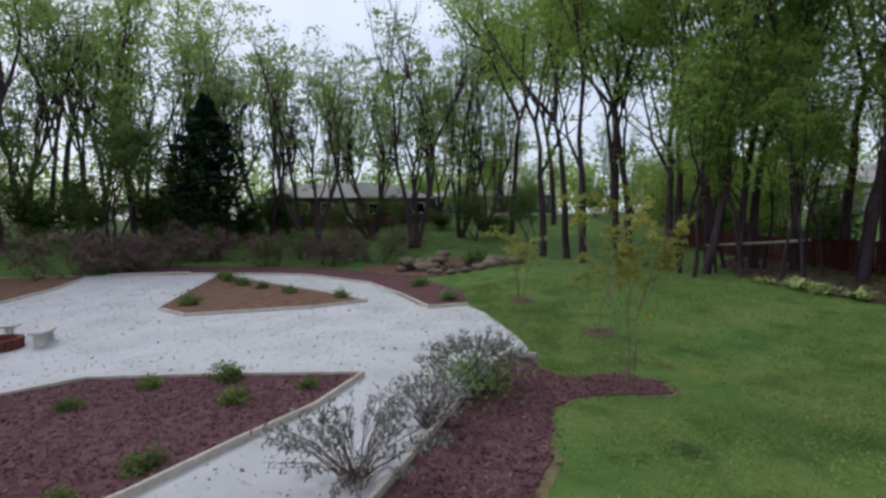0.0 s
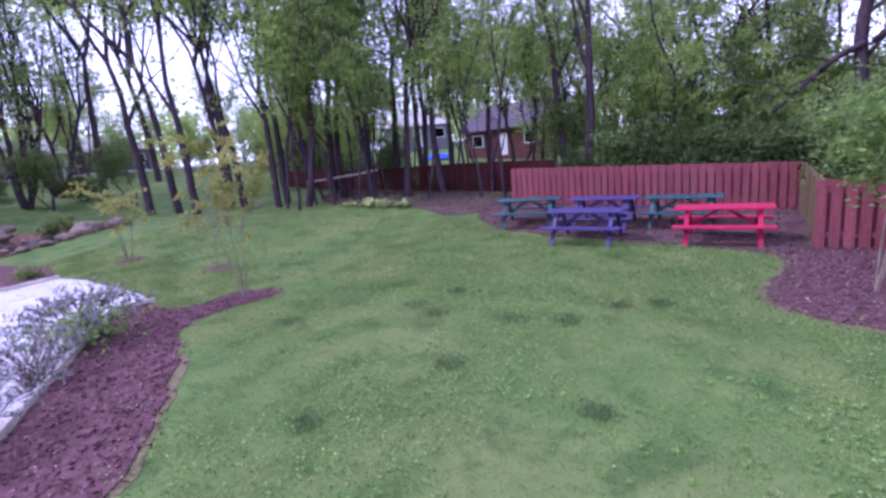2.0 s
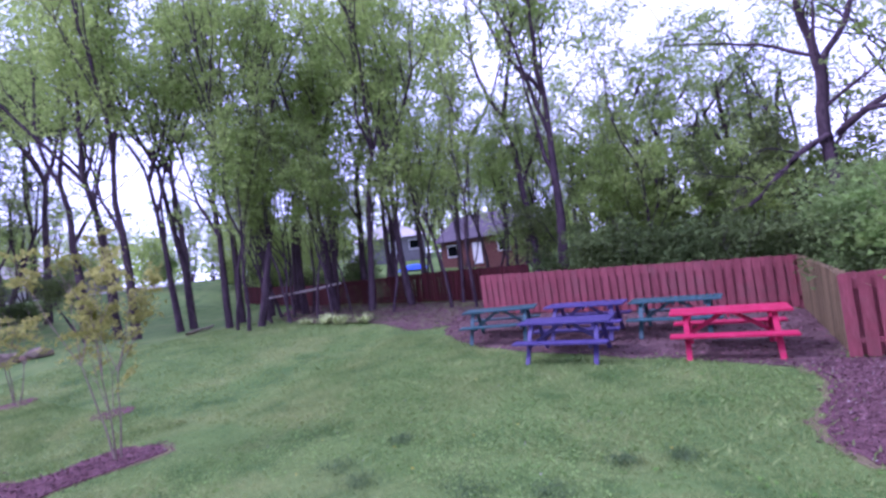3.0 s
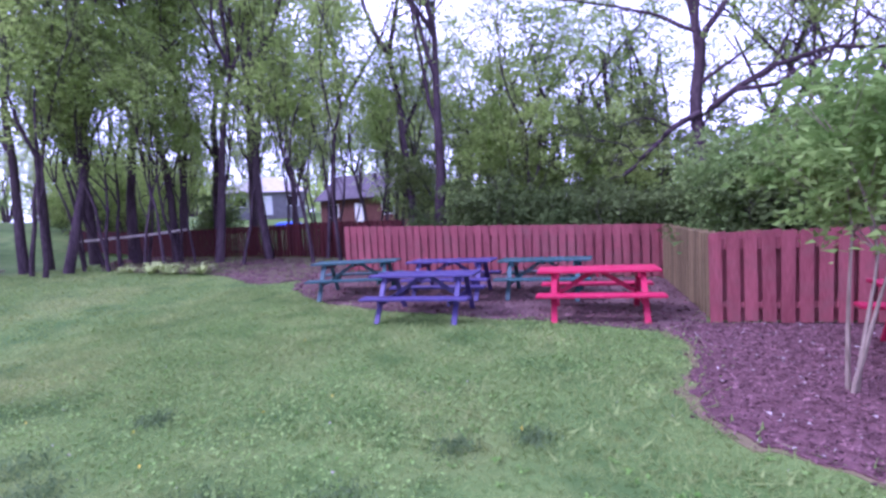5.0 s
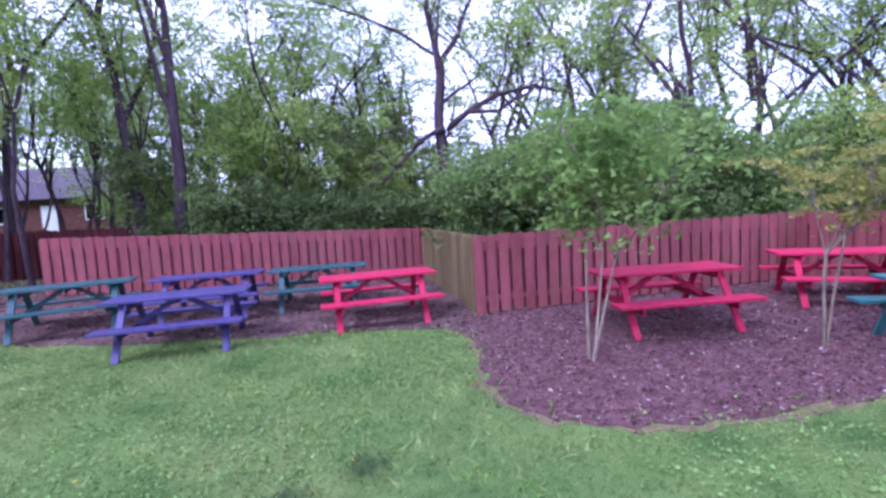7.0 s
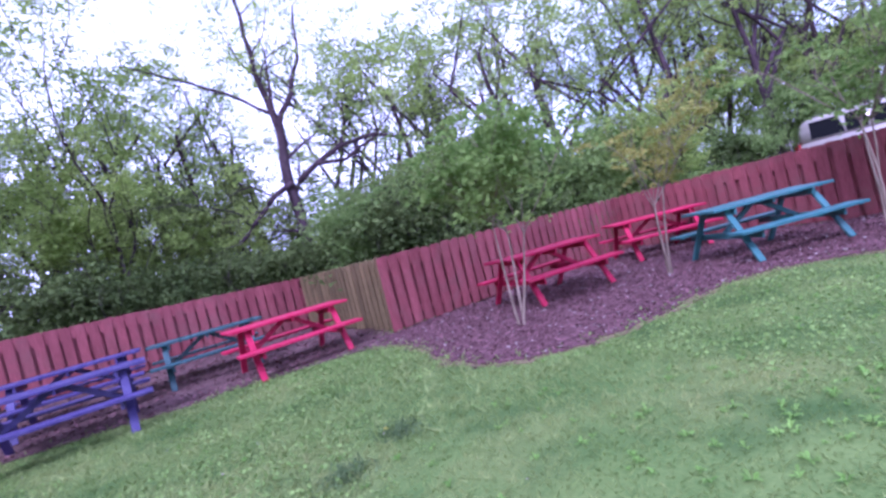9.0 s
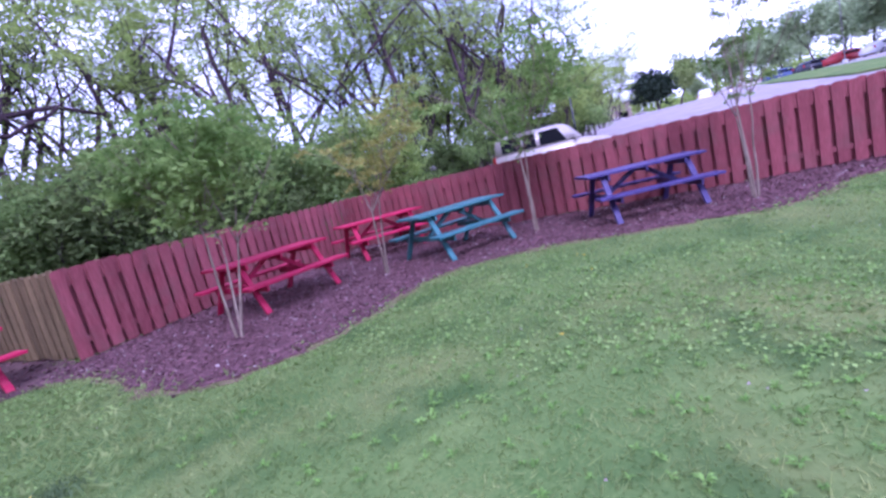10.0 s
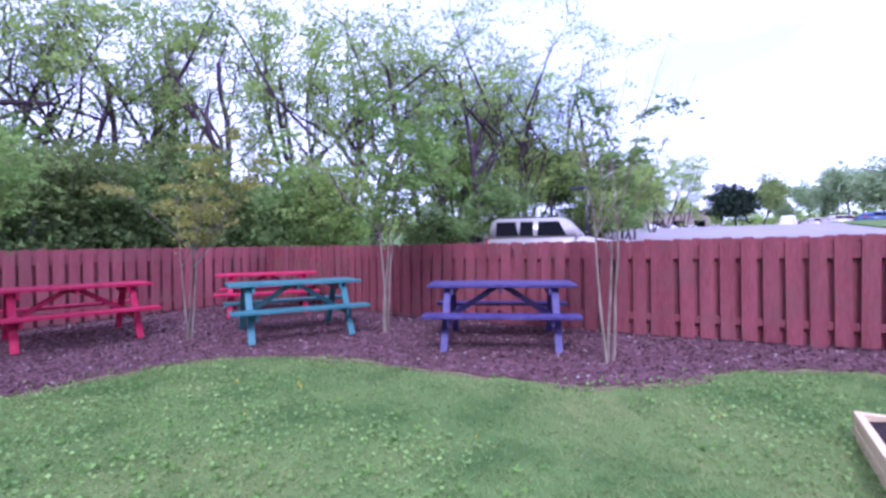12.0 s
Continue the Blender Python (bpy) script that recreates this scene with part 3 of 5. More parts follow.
# ---- trees ----
def custom_tree(limbs, seed, leaves, leaf, clump, material, bark, low=2.0, twigs=2, every=2):
    """limbs: each a run of points and the radius at its start and end; twigs grow along them."""
    rnd, rng = random.Random(seed), np.random.default_rng(seed)
    chains, tips = [], []
    for pts, r0, r1 in limbs:
        pts = [Vector(p) for p in pts]
        fine = []
        for i in range(len(pts) - 1):
            for k in range(3):
                fine.append(pts[i].lerp(pts[i + 1], k / 3) + Vector((rnd.gauss(0, 0.03), rnd.gauss(0, 0.03), 0)))
        fine.append(pts[-1])
        n = len(fine) - 1
        chains.append([(p, r0 + (r1 - r0) * i / n) for i, p in enumerate(fine)])
        for i in range(n // 3, n + 1, every):
            d = (fine[min(i + 1, n)] - fine[i - 1]).normalized()
            for _ in range(twigs):
                side = (d * 0.6 + Vector((rnd.gauss(0, 1), rnd.gauss(0, 1), rnd.uniform(-0.1, 0.8))).normalized()).normalized()
                grow(rnd, fine[i], side, rnd.uniform(1.2, 2.3), max(0.02, (r0 + (r1 - r0) * i / n) * 0.4), 2, chains, tips, 0.24, 0.05, 1, 0.8)
    P = np.array([tuple(t[0]) for t in tips])
    P = P[P[:, 2] > low]
    c = sprays(P[rng.integers(0, len(P), leaves // 30)], leaves, clump * 1.4, 0.4, rng)
    return tubes("trunk", chains, bark), flakes("crown", c, leaf, material, rng, 0.6)


BIG = [tree_meshes(11 + i, 1, 5.0, 0.165, 3, 4700, 0.095, 0.6, M_LEAF, M_BARK, 2, 0.7, 0.16, low=2.4) for i in range(4)]
MULTI = [tree_meshes(31 + i, 4, 4.2, 0.12, 3, 5200, 0.095, 0.5, M_LEAFFAR, M_BARK, 2, 0.45, 0.24, 0.3, low=3.2) for i in range(3)]
THIN = [tree_meshes(51 + i, 1, 4.0, 0.075, 3, 3000, 0.08, 0.5, M_LEAF, M_BARK, 2, 0.6, 0.2, low=2.0) for i in range(3)]
BUSH = [tree_meshes(71 + i, 6, 1.2, 0.03, 2, 6600, 0.074, 0.34, M_LEAFDK, M_BARK, 2, 0.8, 0.08, 0.7, per=55) for i in range(3)]
SPRAY = [tree_meshes(91 + i, 5, 1.6, 0.035, 2, 10000, 0.062, 0.32, M_LEAFMID, M_BARK, 2, 0.8, 0.09, 0.5, low=0.9, per=30) for i in range(3)]
OLIVE = [tree_meshes(111 + i, 3, 2.6, 0.06, 2, 8000, 0.07, 0.42, M_LEAFOLV, M_BARK, 2, 0.7, 0.1, 0.4, low=0.6) for i in range(3)]
OLIVEL = [tree_meshes(121 + i, 3, 2.6, 0.06, 2, 6200, 0.07, 0.42, M_LEAF, M_BARK, 2, 0.7, 0.1, 0.4, low=0.6) for i in range(3)]
SPRAYD = [tree_meshes(95 + i, 5, 1.6, 0.035, 2, 9000, 0.064, 0.32, M_LEAFOLV, M_BARK, 2, 0.8, 0.09, 0.5, low=0.9, per=30) for i in range(3)]
BROWN = [tree_meshes(131 + i, 8, 0.9, 0.02, 2, 1300, 0.045, 0.2, M_TWIG, M_TWIG, 2, 0.8, 0.06, 0.8) for i in range(2)]

random.seed(4)
CAM_MID, CAM_START, CAM_END = (1.05, 0.22), (0.21, -3.05), (2.6, -2.29)


def ray_place(eye, az, d):
    return eye[0] + d * math.sin(radians(az)), eye[1] + d * math.cos(radians(az))


def wood(kind, x, y, s, label="leafy woodland tree with dark trunk", group="woodland trees", name="tree", sz=None):
    return plant(name, random.choice(kind), x, y, random.uniform(0, 360), s, label, name, group, sz)


for az, d, s in ((-59.5, 22, 1.15), (-56.5, 20, 1.05), (-43.0, 19.0, 1.15), (-39.6, 23, 1.2), (-37.5, 19.0, 1.1), (-30.4, 23, 1.15), (-17.8, 15.5, 1.25), (-20.3, 16.6, 1.2), (-51, 27, 1.3), (-34.5, 31, 1.3), (-64, 25, 1.2), (-47, 23, 1.15)):
    wood(BIG, *ray_place(CAM_MID, az, d), s, sz=1.25 * s)
for az, d, s in ((-50.1, 17.9, 0.9), (-48.3, 17.4, 0.81), (-32.7, 15.7, 0.99), (-29.4, 15.2, 0.99), (-22.2, 17, 1.1), (-53.2, 19.2, 0.99), (-45.3, 20.8, 0.9), (-35.6, 21.6, 0.99), (-25.7, 25, 1.1), (-40.6, 16.8, 0.81), (-9.2, 18, 1), (-4.6, 16, 1)):
    wood(THIN, *ray_place(CAM_MID, az, d), s, "slender woodland sapling with thin trunk", "woodland saplings")
for az, d, s in ((-93.0, 40, 1.75), (-86.0, 44, 1.9), (-81.0, 38, 1.9), (-75.1, 42, 1.5), (-72.3, 46, 1.9), (-98.0, 44, 1.8), (-103, 50, 1.9), (-109, 46, 1.9), (-114, 50, 1.9), (-119, 47, 1.9), (-125, 52, 1.9), (-132, 50, 1.9), (-89, 58, 1.9), (-78, 60, 1.8)):
    wood(MULTI, *ray_place(CAM_START, az, d), s, "multi-stemmed tree with thin spring foliage", "thin trees beyond garden")
for az, d, s in ((-65.2, 29.9, 1.46), (-62.4, 28.2, 1.38), (-60.6, 25.7, 1.38), (-55.5, 26.6, 1.38), (-50.5, 25.7, 1.29), (-69, 44, 1.8), (-57, 43, 1.9), (-64, 50, 1.9), (-105, 58, 2), (-116, 57, 2), (-127, 60, 2), (-111, 41, 1.6), (-122, 42, 1.7), (-47.6, 27.4, 1.38), (-43.5, 24.9, 1.29), (-40.6, 28.2, 1.38), (-36.5, 25.7, 1.29), (-33.8, 29.9, 1.38)):
    wood(BIG, *ray_place(CAM_START, az, d), s, sz=1.2 * s)

# the tall forked tree with an arching limb behind the fence corner
fx, fy = ray_place(CAM_MID, 12.5, 15.5)
forked = custom_tree([
    ([(0, 0, -0.2), (0.05, 0, 2.4), (0, 0.1, 4.4), (0.1, 0, 6.3)], 0.2, 0.15),
    ([(0.1, 0, 6.2), (-0.1, 0.2, 7.6), (-0.25, 0, 9.2), (-0.3, 0.2, 11.4)], 0.13, 0.04),
    ([(0.1, 0, 6.3), (0.7, -0.1, 7.3), (1.3, 0.1, 8.5), (1.6, 0, 10.4)], 0.11, 0.03),
    ([(0, 0, 6.6), (-1.2, 0.2, 7.4), (-2.6, 0.3, 8.0), (-3.8, 0.2, 8.3)], 0.06, 0.02),
    ([(0.05, 0, 4.3), (-0.7, -0.3, 3.9), (-1.3, -0.5, 3.3), (-2.1, -0.6, 2.6)], 0.1, 0.06),
    ([(0.0, 0, 4.1), (0.8, -0.6, 4.7), (1.6, -0.9, 5.15), (2.8, -1.2, 5.35), (4.0, -1.4, 5.1)], 0.11, 0.04),
    ([(0.8, -0.6, 4.7), (1.5, -1.2, 4.6), (2.3, -1.7, 5.0), (3.0, -2.0, 5.6)], 0.07, 0.025),
    ([(1.6, -0.9, 5.15), (2.0, -0.8, 6.0), (2.2, -0.7, 7.0)], 0.05, 0.02),
], 5, 5200, 0.07, 0.24, M_LEAF, M_BARK, 3.0, 1, 2)
plant("tree", forked, fx, fy, 0, 1.0, "tall forked half-bare tree with arching dark limb", "tree", "woodland trees")
for az, d, sd in ((26.3, 17.5, 6), (39.9, 16, 7), (57.4, 17, 8), (68.4, 19, 9), (3.8, 20, 10), (53.0, 21, 11), (62.9, 22, 12), (73.9, 22, 14), (33.6, 22, 15), (79.4, 25, 17), (69.5, 25, 18), (-4, 20, 21), (-9.5, 22, 22), (8.5, 21, 23), (20.5, 19, 24), (33, 19, 25), (46, 18, 26), (-13, 24, 27), (0.5, 26, 28)):
    x, y = ray_place(CAM_MID, az, d)
    r = random.Random(sd)
    bare = custom_tree([
        ([(0, 0, -0.2), (r.gauss(0, .2), 0, 2), (r.gauss(0, .3), 0.1, 4.0), (r.gauss(0, .4), 0, 6.5)], 0.13, 0.06),
        ([(0, 0, 2.2), (r.uniform(-1.4, 1.4), r.uniform(-.8, .8), 4.2), (r.uniform(-2, 2), 0, 6.6)], 0.09, 0.03),
        ([(0, 0, 3.0), (r.uniform(-1.8, 1.8), r.uniform(-.8, .8), 4.6), (r.uniform(-2.8, 2.8), 0, 5.6)], 0.08, 0.03),
        ([(0, 0, 3.8), (r.uniform(-1.2, 1.2), r.uniform(-.8, .8), 5.6), (r.uniform(-1.5, 1.5), 0, 8.0)], 0.08, 0.025),
    ], sd, 3800, 0.072, 0.27, M_LEAF, M_BARK, 2.4, 2, 2)
    plant("tree", bare, x, y, r.uniform(0, 360), 1.15, "half-bare woodland tree with tangled dark branches", "tree", "woodland trees")

# shrubs behind the fences
for i in range(7):
    wood(BUSH, -2.2 + 5.0 * i / 6 + random.uniform(-0.3, 0.3), 14.5 + random.uniform(-0.3, 0.8), random.uniform(0.8, 1.05), "dense dark green shrub behind fence", "hedge shrubs", "shrub")
for i in range(9):
    wood(OLIVEL if i % 4 else OLIVE, -3.4 + 7.2 * i / 8 + random.uniform(-0.4, 0.4), 16.2 + random.uniform(-0.4, 2.4), random.uniform(0.85, 1.2), "tall olive-green shrub in woodland edge", "hedge shrubs", "shrub")
for i in range(11):
    u = i / 10
    wood(BUSH if i % 3 else SPRAY, 4.55 + 4.95 * u + random.uniform(-0.2, 0.3), 9.4 + random.uniform(0.0, 0.7) + (0 if i % 3 else 0.9), random.uniform(0.9, 1.1), "dark green shrub pressing against fence", "hedge shrubs", "shrub")
for x, y, sc in ((4.55, 10.4, 0.95), (4.75, 11.8, 1.05), (4.5, 13.4, 1.05), (3.4, 14.4, 0.95)):
    wood(BUSH, x, y, sc, "dark green shrub inside fence corner", "hedge shrubs", "shrub")
for i in range(12):
    u = i / 11
    wood(SPRAYD if u < 0.55 else SPRAY, 5.9 + 5.2 * u + random.uniform(-0.4, 0.4), 11.0 + random.uniform(-0.3, 1.4) - 2.0 * max(0, u - 0.5), random.uniform(1.05, 1.4), "fresh green arching shrub above fence", "hedge shrubs", "shrub")
for i in range(3):
    wood(SPRAY if i % 2 else OLIVEL, 10.7 + 0.5 * i * 0.6 + random.uniform(-0.3, 0.3), 7.6 - 0.75 * i + random.uniform(-0.4, 0.4), random.uniform(0.75, 1.05), "yellow-green shrub beyond fence", "hedge shrubs", "shrub")
for i in range(16):
    u = i / 15
    wood(OLIVEL if i % 3 else BUSH, -20 - 20 * u + random.uniform(-1, 1), 21.2 + 6 * u + random.uniform(-0.6, 2.2), random.uniform(1.0, 1.5), "shaded green thicket behind old fence", "hedge shrubs", "shrub")
for i in range(15):
    az, d = random.uniform(-68, -29.5), random.uniform(15.5, 24)
    wood(THIN, *ray_place(CAM_MID, az, d), random.uniform(0.9, 1.25), "slender woodland sapling with thin trunk", "woodland saplings")
for az, d, sc in ((-2.2, 23, 0.9), (5.6, 24, 0.9), (-7.5, 26, 1.0)):
    wood(THIN, *ray_place(CAM_MID, az, d), sc * 1.2, "slender leafy tree behind fence shrubs", "woodland saplings")
for az, d, sc in ((42, 24, 1.05), (47, 20, 0.9), (53, 20, 0.85), (58, 23, 0.9), (63, 27, 0.85), (34, 23, 1.0), (25, 20, 0.95), (16, 21, 0.95)):
    wood(BIG, *ray_place(CAM_END, az, d), sc, "tall airy yellow-green tree behind fence shrubs")
for i in range(7):
    wood(BUSH, -1.2 + 4.0 * i / 6 + random.uniform(-0.25, 0.25), 14.1 + random.uniform(-0.2, 0.5), random.uniform(0.8, 1.0), "dense dark green shrub behind fence", "hedge shrubs", "shrub")
for i, az in enumerate((-73.2, -60.4, -52.3, -45.3, -39.9, -34.9, -29.5, -24.5, -19.7, -15.0, -10.4, -5.7, -0.5, 5.0)):
    wood(MULTI, *ray_place(CAM_MID, az + random.uniform(-1, 1), 64 + 7 * (i % 3)), random.uniform(1.25, 1.5), "pale green tree in far woodland", "far trees")
for az, d, sc in ((-22.6, 27, 0.85), (-26.4, 30, 0.9)):
    wood(BIG, *ray_place(CAM_MID, az, d), sc)
for az, d in ((-19.5, 24), (-24.5, 25), (-20.9, 45), (-16.2, 30), (-20.3, 34), (-23.3, 30), (-28.3, 38), (-32.2, 33), (-39.1, 38), (-43.7, 34)):
    wood(THIN, *ray_place(CAM_MID, az, d), random.uniform(1.1, 1.3), "slender woodland sapling with thin trunk", "woodland saplings")
for x, y, sc in ((-8.3, 31.5, 0.85), (-9.8, 34, 0.9), (-11.5, 31, 0.85)):
    wood(OLIVEL, x, y, sc, "light green understorey shrub below woodland", "undergrowth shrubs", "shrub")
for x, y, sc in ((-8.9, 33.5, 0.9), (-6.2, 35, 0.95)):
    wood(BIG, x, y, sc)
for i in range(15):
    wood(BUSH if i % 3 else OLIVE, *ray_place(CAM_START, -140 + 3.1 * i + random.uniform(-0.8, 0.8), 40 + 3 * (i % 3)), random.uniform(1.3, 1.9), "dark shaded understorey behind garden", "undergrowth shrubs", "shrub")
for i in range(14):
    wood(OLIVEL if i % 3 else SPRAY, *ray_place(CAM_START, -82 + 2.6 * i + random.uniform(-0.8, 0.8), 56 + 5 * (i % 3)), random.uniform(1.2, 1.7), "light green shrub beyond thin trunks", "undergrowth shrubs", "shrub")
# undergrowth at the woodland foot and along the far garden edge
for az, d in ((-88.3, 44), (-83.6, 42), (-74.3, 40), (-70.8, 43), (-77.8, 47), (-95.7, 46), (-101.0, 43), (-106.7, 45), (-112.9, 42), (-121.9, 41), (-133.1, 43), (-67.3, 38)):
    wood(BUSH if d % 2 else OLIVE, *ray_place(CAM_START, az + random.uniform(-1, 1), d), random.uniform(0.9, 1.3), "low green shrub at woodland edge", "undergrowth shrubs", "shrub", sz=0.8)
for i in range(30):
    az = random.uniform(-128, -82)
    wood(BROWN, *ray_place(CAM_START, az, random.uniform(29.5, 36)), random.uniform(0.9, 2.0), "purplish-brown twiggy shrub behind gravel garden", "border shrubs", "shrub")
for i, (az, d) in enumerate(((-126.0, 34), (-118.1, 32), (-109.7, 33), (-103.8, 35), (-98.3, 31), (-94.4, 34), (-90.7, 31), (-84.7, 30))):
    wood(OLIVE, *ray_place(CAM_START, az, d), 0.42, "small green shrub among twiggy border", "border shrubs", "shrub")


def evergreen(seed, h, r, n=9000, blobs=0):
    rng = np.random.default_rng(seed)
    t = rng.random(n) ** 0.7
    a = rng.uniform(0, 2 * math.pi, n)
    ring = np.floor(t * 11) / 11
    rr = r * (0.45 + 0.55 * np.sin(np.pi * np.clip(0.25 + ring * 0.75, 0, 1))) * np.minimum(1, 2.6 * (1.04 - t)) * rng.uniform(0.3, 1.0, n) ** 0.7 * (0.8 + 0.35 * np.sin(a * 3 + ring * 23) + 0.15 * np.sin(a * 7 + ring * 61))
    c = np.stack([rr * np.cos(a), rr * np.sin(a), 0.5 + t * (h - 0.5)], 1)
    return tubes("trunk", [[(Vector((0, 0, -0.1)), r * 0.09), (Vector((0, 0, h * 0.5)), r * 0.05), (Vector((0, 0, h)), 0.01)]], M_BARK), flakes("crown", c, 0.16, M_NEEDLE, rng, 0.3, 2.4)


EVER = evergreen(3, 8.5, 2.2)
plant("tree", EVER, *ray_place(CAM_START, -104.0, 40), 20, 1.35, "dense dark evergreen tree beyond garden", "tree", "evergreens")
x, y = ray_place(CAM_START, -70.2, 64)
rngp = np.random.default_rng(8)
pine_c = np.concatenate([np.array(p) + rngp.normal(size=(900, 3)) * np.array([1.3, 1.3, 0.6]) for p in ((0, 0, 21), (1.4, 0.5, 19.8), (-1.5, -0.4, 19.4), (0.4, 1.2, 18.4), (-0.6, 0.9, 22.6), (1.2, -0.8, 23.2), (-2.0, 0.6, 21))])
pine = (tubes("trunk", [[(Vector((0, 0, -0.1)), 0.32), (Vector((0.2, 0, 10)), 0.24), (Vector((0, 0.1, 23)), 0.05)]], M_BARK), flakes("crown", pine_c, 0.35, M_NEEDLE, rngp, 0.5, 2.4))
plant("tree", pine, x, y, 0, 1.0, "tall pine with dark tufted crown", "tree", "evergreens")


# ---- young planted trees ----
def young_tree(seed, stems, h, r, leaves, leaf, clump, material, x, y, label, lean=0.16, low=0.9, s=1.0, spread=0.6, depth=2, sz=None, turn=0):
    m = tree_meshes(seed, stems, h, r, depth, leaves, leaf, clump, material, M_BARKPALE, 3, spread, 0.10, lean, low, 0.07, 4, 0.26, 55)
    return plant("young_tree", m, x, y, seed * 40 + turn, s, label, "young tree", "young planted trees", sz)


young_tree(3, 3, 1.35, 0.022, 6600, 0.052, 0.24, M_YOUNG, 3.36, 4.72, "young multi-stemmed tree with fresh green crown", 0.09, 1.4, 1.02, 0.8, turn=180)
young_tree(4, 3, 1.35, 0.021, 2600, 0.036, 0.15, M_LEAFYL, 5.83, 4.15, "young multi-stemmed tree with sparse bronze-green leaves", 0.10, 1.2, 1.0, 0.7)
young_tree(5, 3, 1.3, 0.021, 3200, 0.046, 0.2, M_YOUNG, 7.62, 2.12, "young multi-stemmed tree with yellow-green crown", 0.10, 1.1, 1.22, 0.9)
young_tree(6, 3, 1.5, 0.021, 1300, 0.042, 0.14, M_LEAFMID, 7.49, -1.05, "young multi-stemmed tree with thin leaves", 0.17, 1.2, 0.98, 0.6)
young_tree(7, 3, 1.2, 0.02, 3000, 0.044, 0.14, M_LEAFYL, -6.38, 1.55, "young yellow-green tree in round mulch spot on lawn", 0.12, 0.75, 0.9, 0.7, sz=1.3)
young_tree(8, 2, 0.9, 0.016, 700, 0.045, 0.14, M_LEAFYL, -9.7, 2.95, "small yellow-green sapling on lawn", 0.15, 0.6, 1.0, 0.7)
young_tree(9, 3, 1.0, 0.018, 1000, 0.05, 0.18, M_LEAFYL, -14.1, 2.75, "small yellow-green sapling near rock pile", 0.2, 0.6, 1.2, 0.7)
for i, (x, y, r) in enumerate(((-9.7, 2.95, 0.4), (-14.1, 2.75, 0.42))):
    ring = [(x + r * math.cos(a * 0.4) * (1 + 0.12 * math.sin(a * 2.3)), y + r * math.sin(a * 0.4)) for a in range(16)]
    tagged(new("mulch_spot", sheet("mulch_spot", ring, 0.014 + 0.004 * i, M_MULCH)), "round bark mulch spot under sapling", "mulch", kind="structure")


# ---- gravel garden ----
def edging(pts, label, closed=False, h=0.11, w=0.05):
    base = thing("garden_edging", label, "edging", "timber edgings", Matrix.Translation((pts[0][0], pts[0][1], 0)))
    n = len(pts) if closed else len(pts) - 1
    for i in range(n):
        a, b = pts[i], pts[(i + 1) % len(pts)]
        L = math.hypot(b[0] - a[0], b[1] - a[1])
        ang = math.atan2(b[1] - a[1], b[0] - a[0])
        me = box("edging_board", L + 0.01, w, h, M_EDGE, 0.006)
        part("edging_board", me, base, "", Matrix.Translation(((a[0] + b[0]) / 2 - pts[0][0], (a[1] + b[1]) / 2 - pts[0][1], gz(a[0], a[1]) + h / 2 + 0.004)) @ Matrix.Rotation(ang, 4, "Z"))
    return base


BED_A = [(-8.81, -7.39), (-8.42, -5.12), (-7.9, -2.7), (-6.6, -3.47), (-5.67, -4.36), (-4.75, -5.16), (-3.9, -6.08), (-3.38, -6.67), (-3.3, -7.5), (-4.18, -7.92), (-6.28, -8.28), (-8.09, -8.52)]
BED_B = [(-16.0, -8.7), (-19.4, -8.9), (-25.6, -9.2), (-23.0, -7.0), (-18.2, -3.67), (-15.74, -2.15), (-15.0, -3.93), (-14.67, -7.55)]
BED_C = [(-18.4, -20.1), (-16.9, -16.2), (-18.9, -14.6), (-22.3, -14.8), (-27.0, -15.8), (-25.7, -21.1), (-23.8, -24.7)]
for k, pts in enumerate((BED_A, BED_B, BED_C)):
    tagged(new("planting_bed", sheet("planting_bed", pts, 0.06, M_MULCH if k == 0 else M_DIRT)), "bark-mulched planting bed in gravel court", "planting bed", kind="structure")
    edging(pts, "weathered timber edging round planting bed", True)
edging([(-27.4, -15.0), (-27.3, -11.0), (-25.5, -6.1), (-24.6, -4.6), (-20.6, -1.8), (-17.0, -0.85), (-14.05, -0.35), (-14.18, 0.97)], "weathered timber edging along curved gravel border")
edging([(-8.42, 0.1), (-8.2, 0.7)], "short timber edging at mulch corner")
edging([(-8.42, 0.1), (-7.55, -0.5), (-6.12, -1.48), (-4.08, -2.81), (-2.9, -3.72), (-2.1, -4.8)], "timber edging between gravel and mulch strip")
BORDER = [(-27.5, -15.0), (-27.4, -11.0), (-25.6, -6.0), (-24.7, -4.5), (-20.7, -1.7), (-17.1, -0.75), (-14.1, -0.28), (-14.2, 0.95), (-16.8, 1.5), (-20.5, 0.9), (-24.5, -0.6), (-28.0, -3.5), (-30.5, -9.0), (-31.0, -16.0)]
tagged(new("planting_border", sheet("planting_border", BORDER, 0.045, M_MULCH)), "curved bark-mulched border outside gravel court", "planting border", kind="structure")
SMALL = [tree_meshes(151 + i, 9, 0.22, 0.008, 1, 1000, 0.036, 0.085, M_LEAFOLV, M_BARK, 2, 0.6, 0.1, 0.45, per=8, flat=1.0) for i in range(2)]
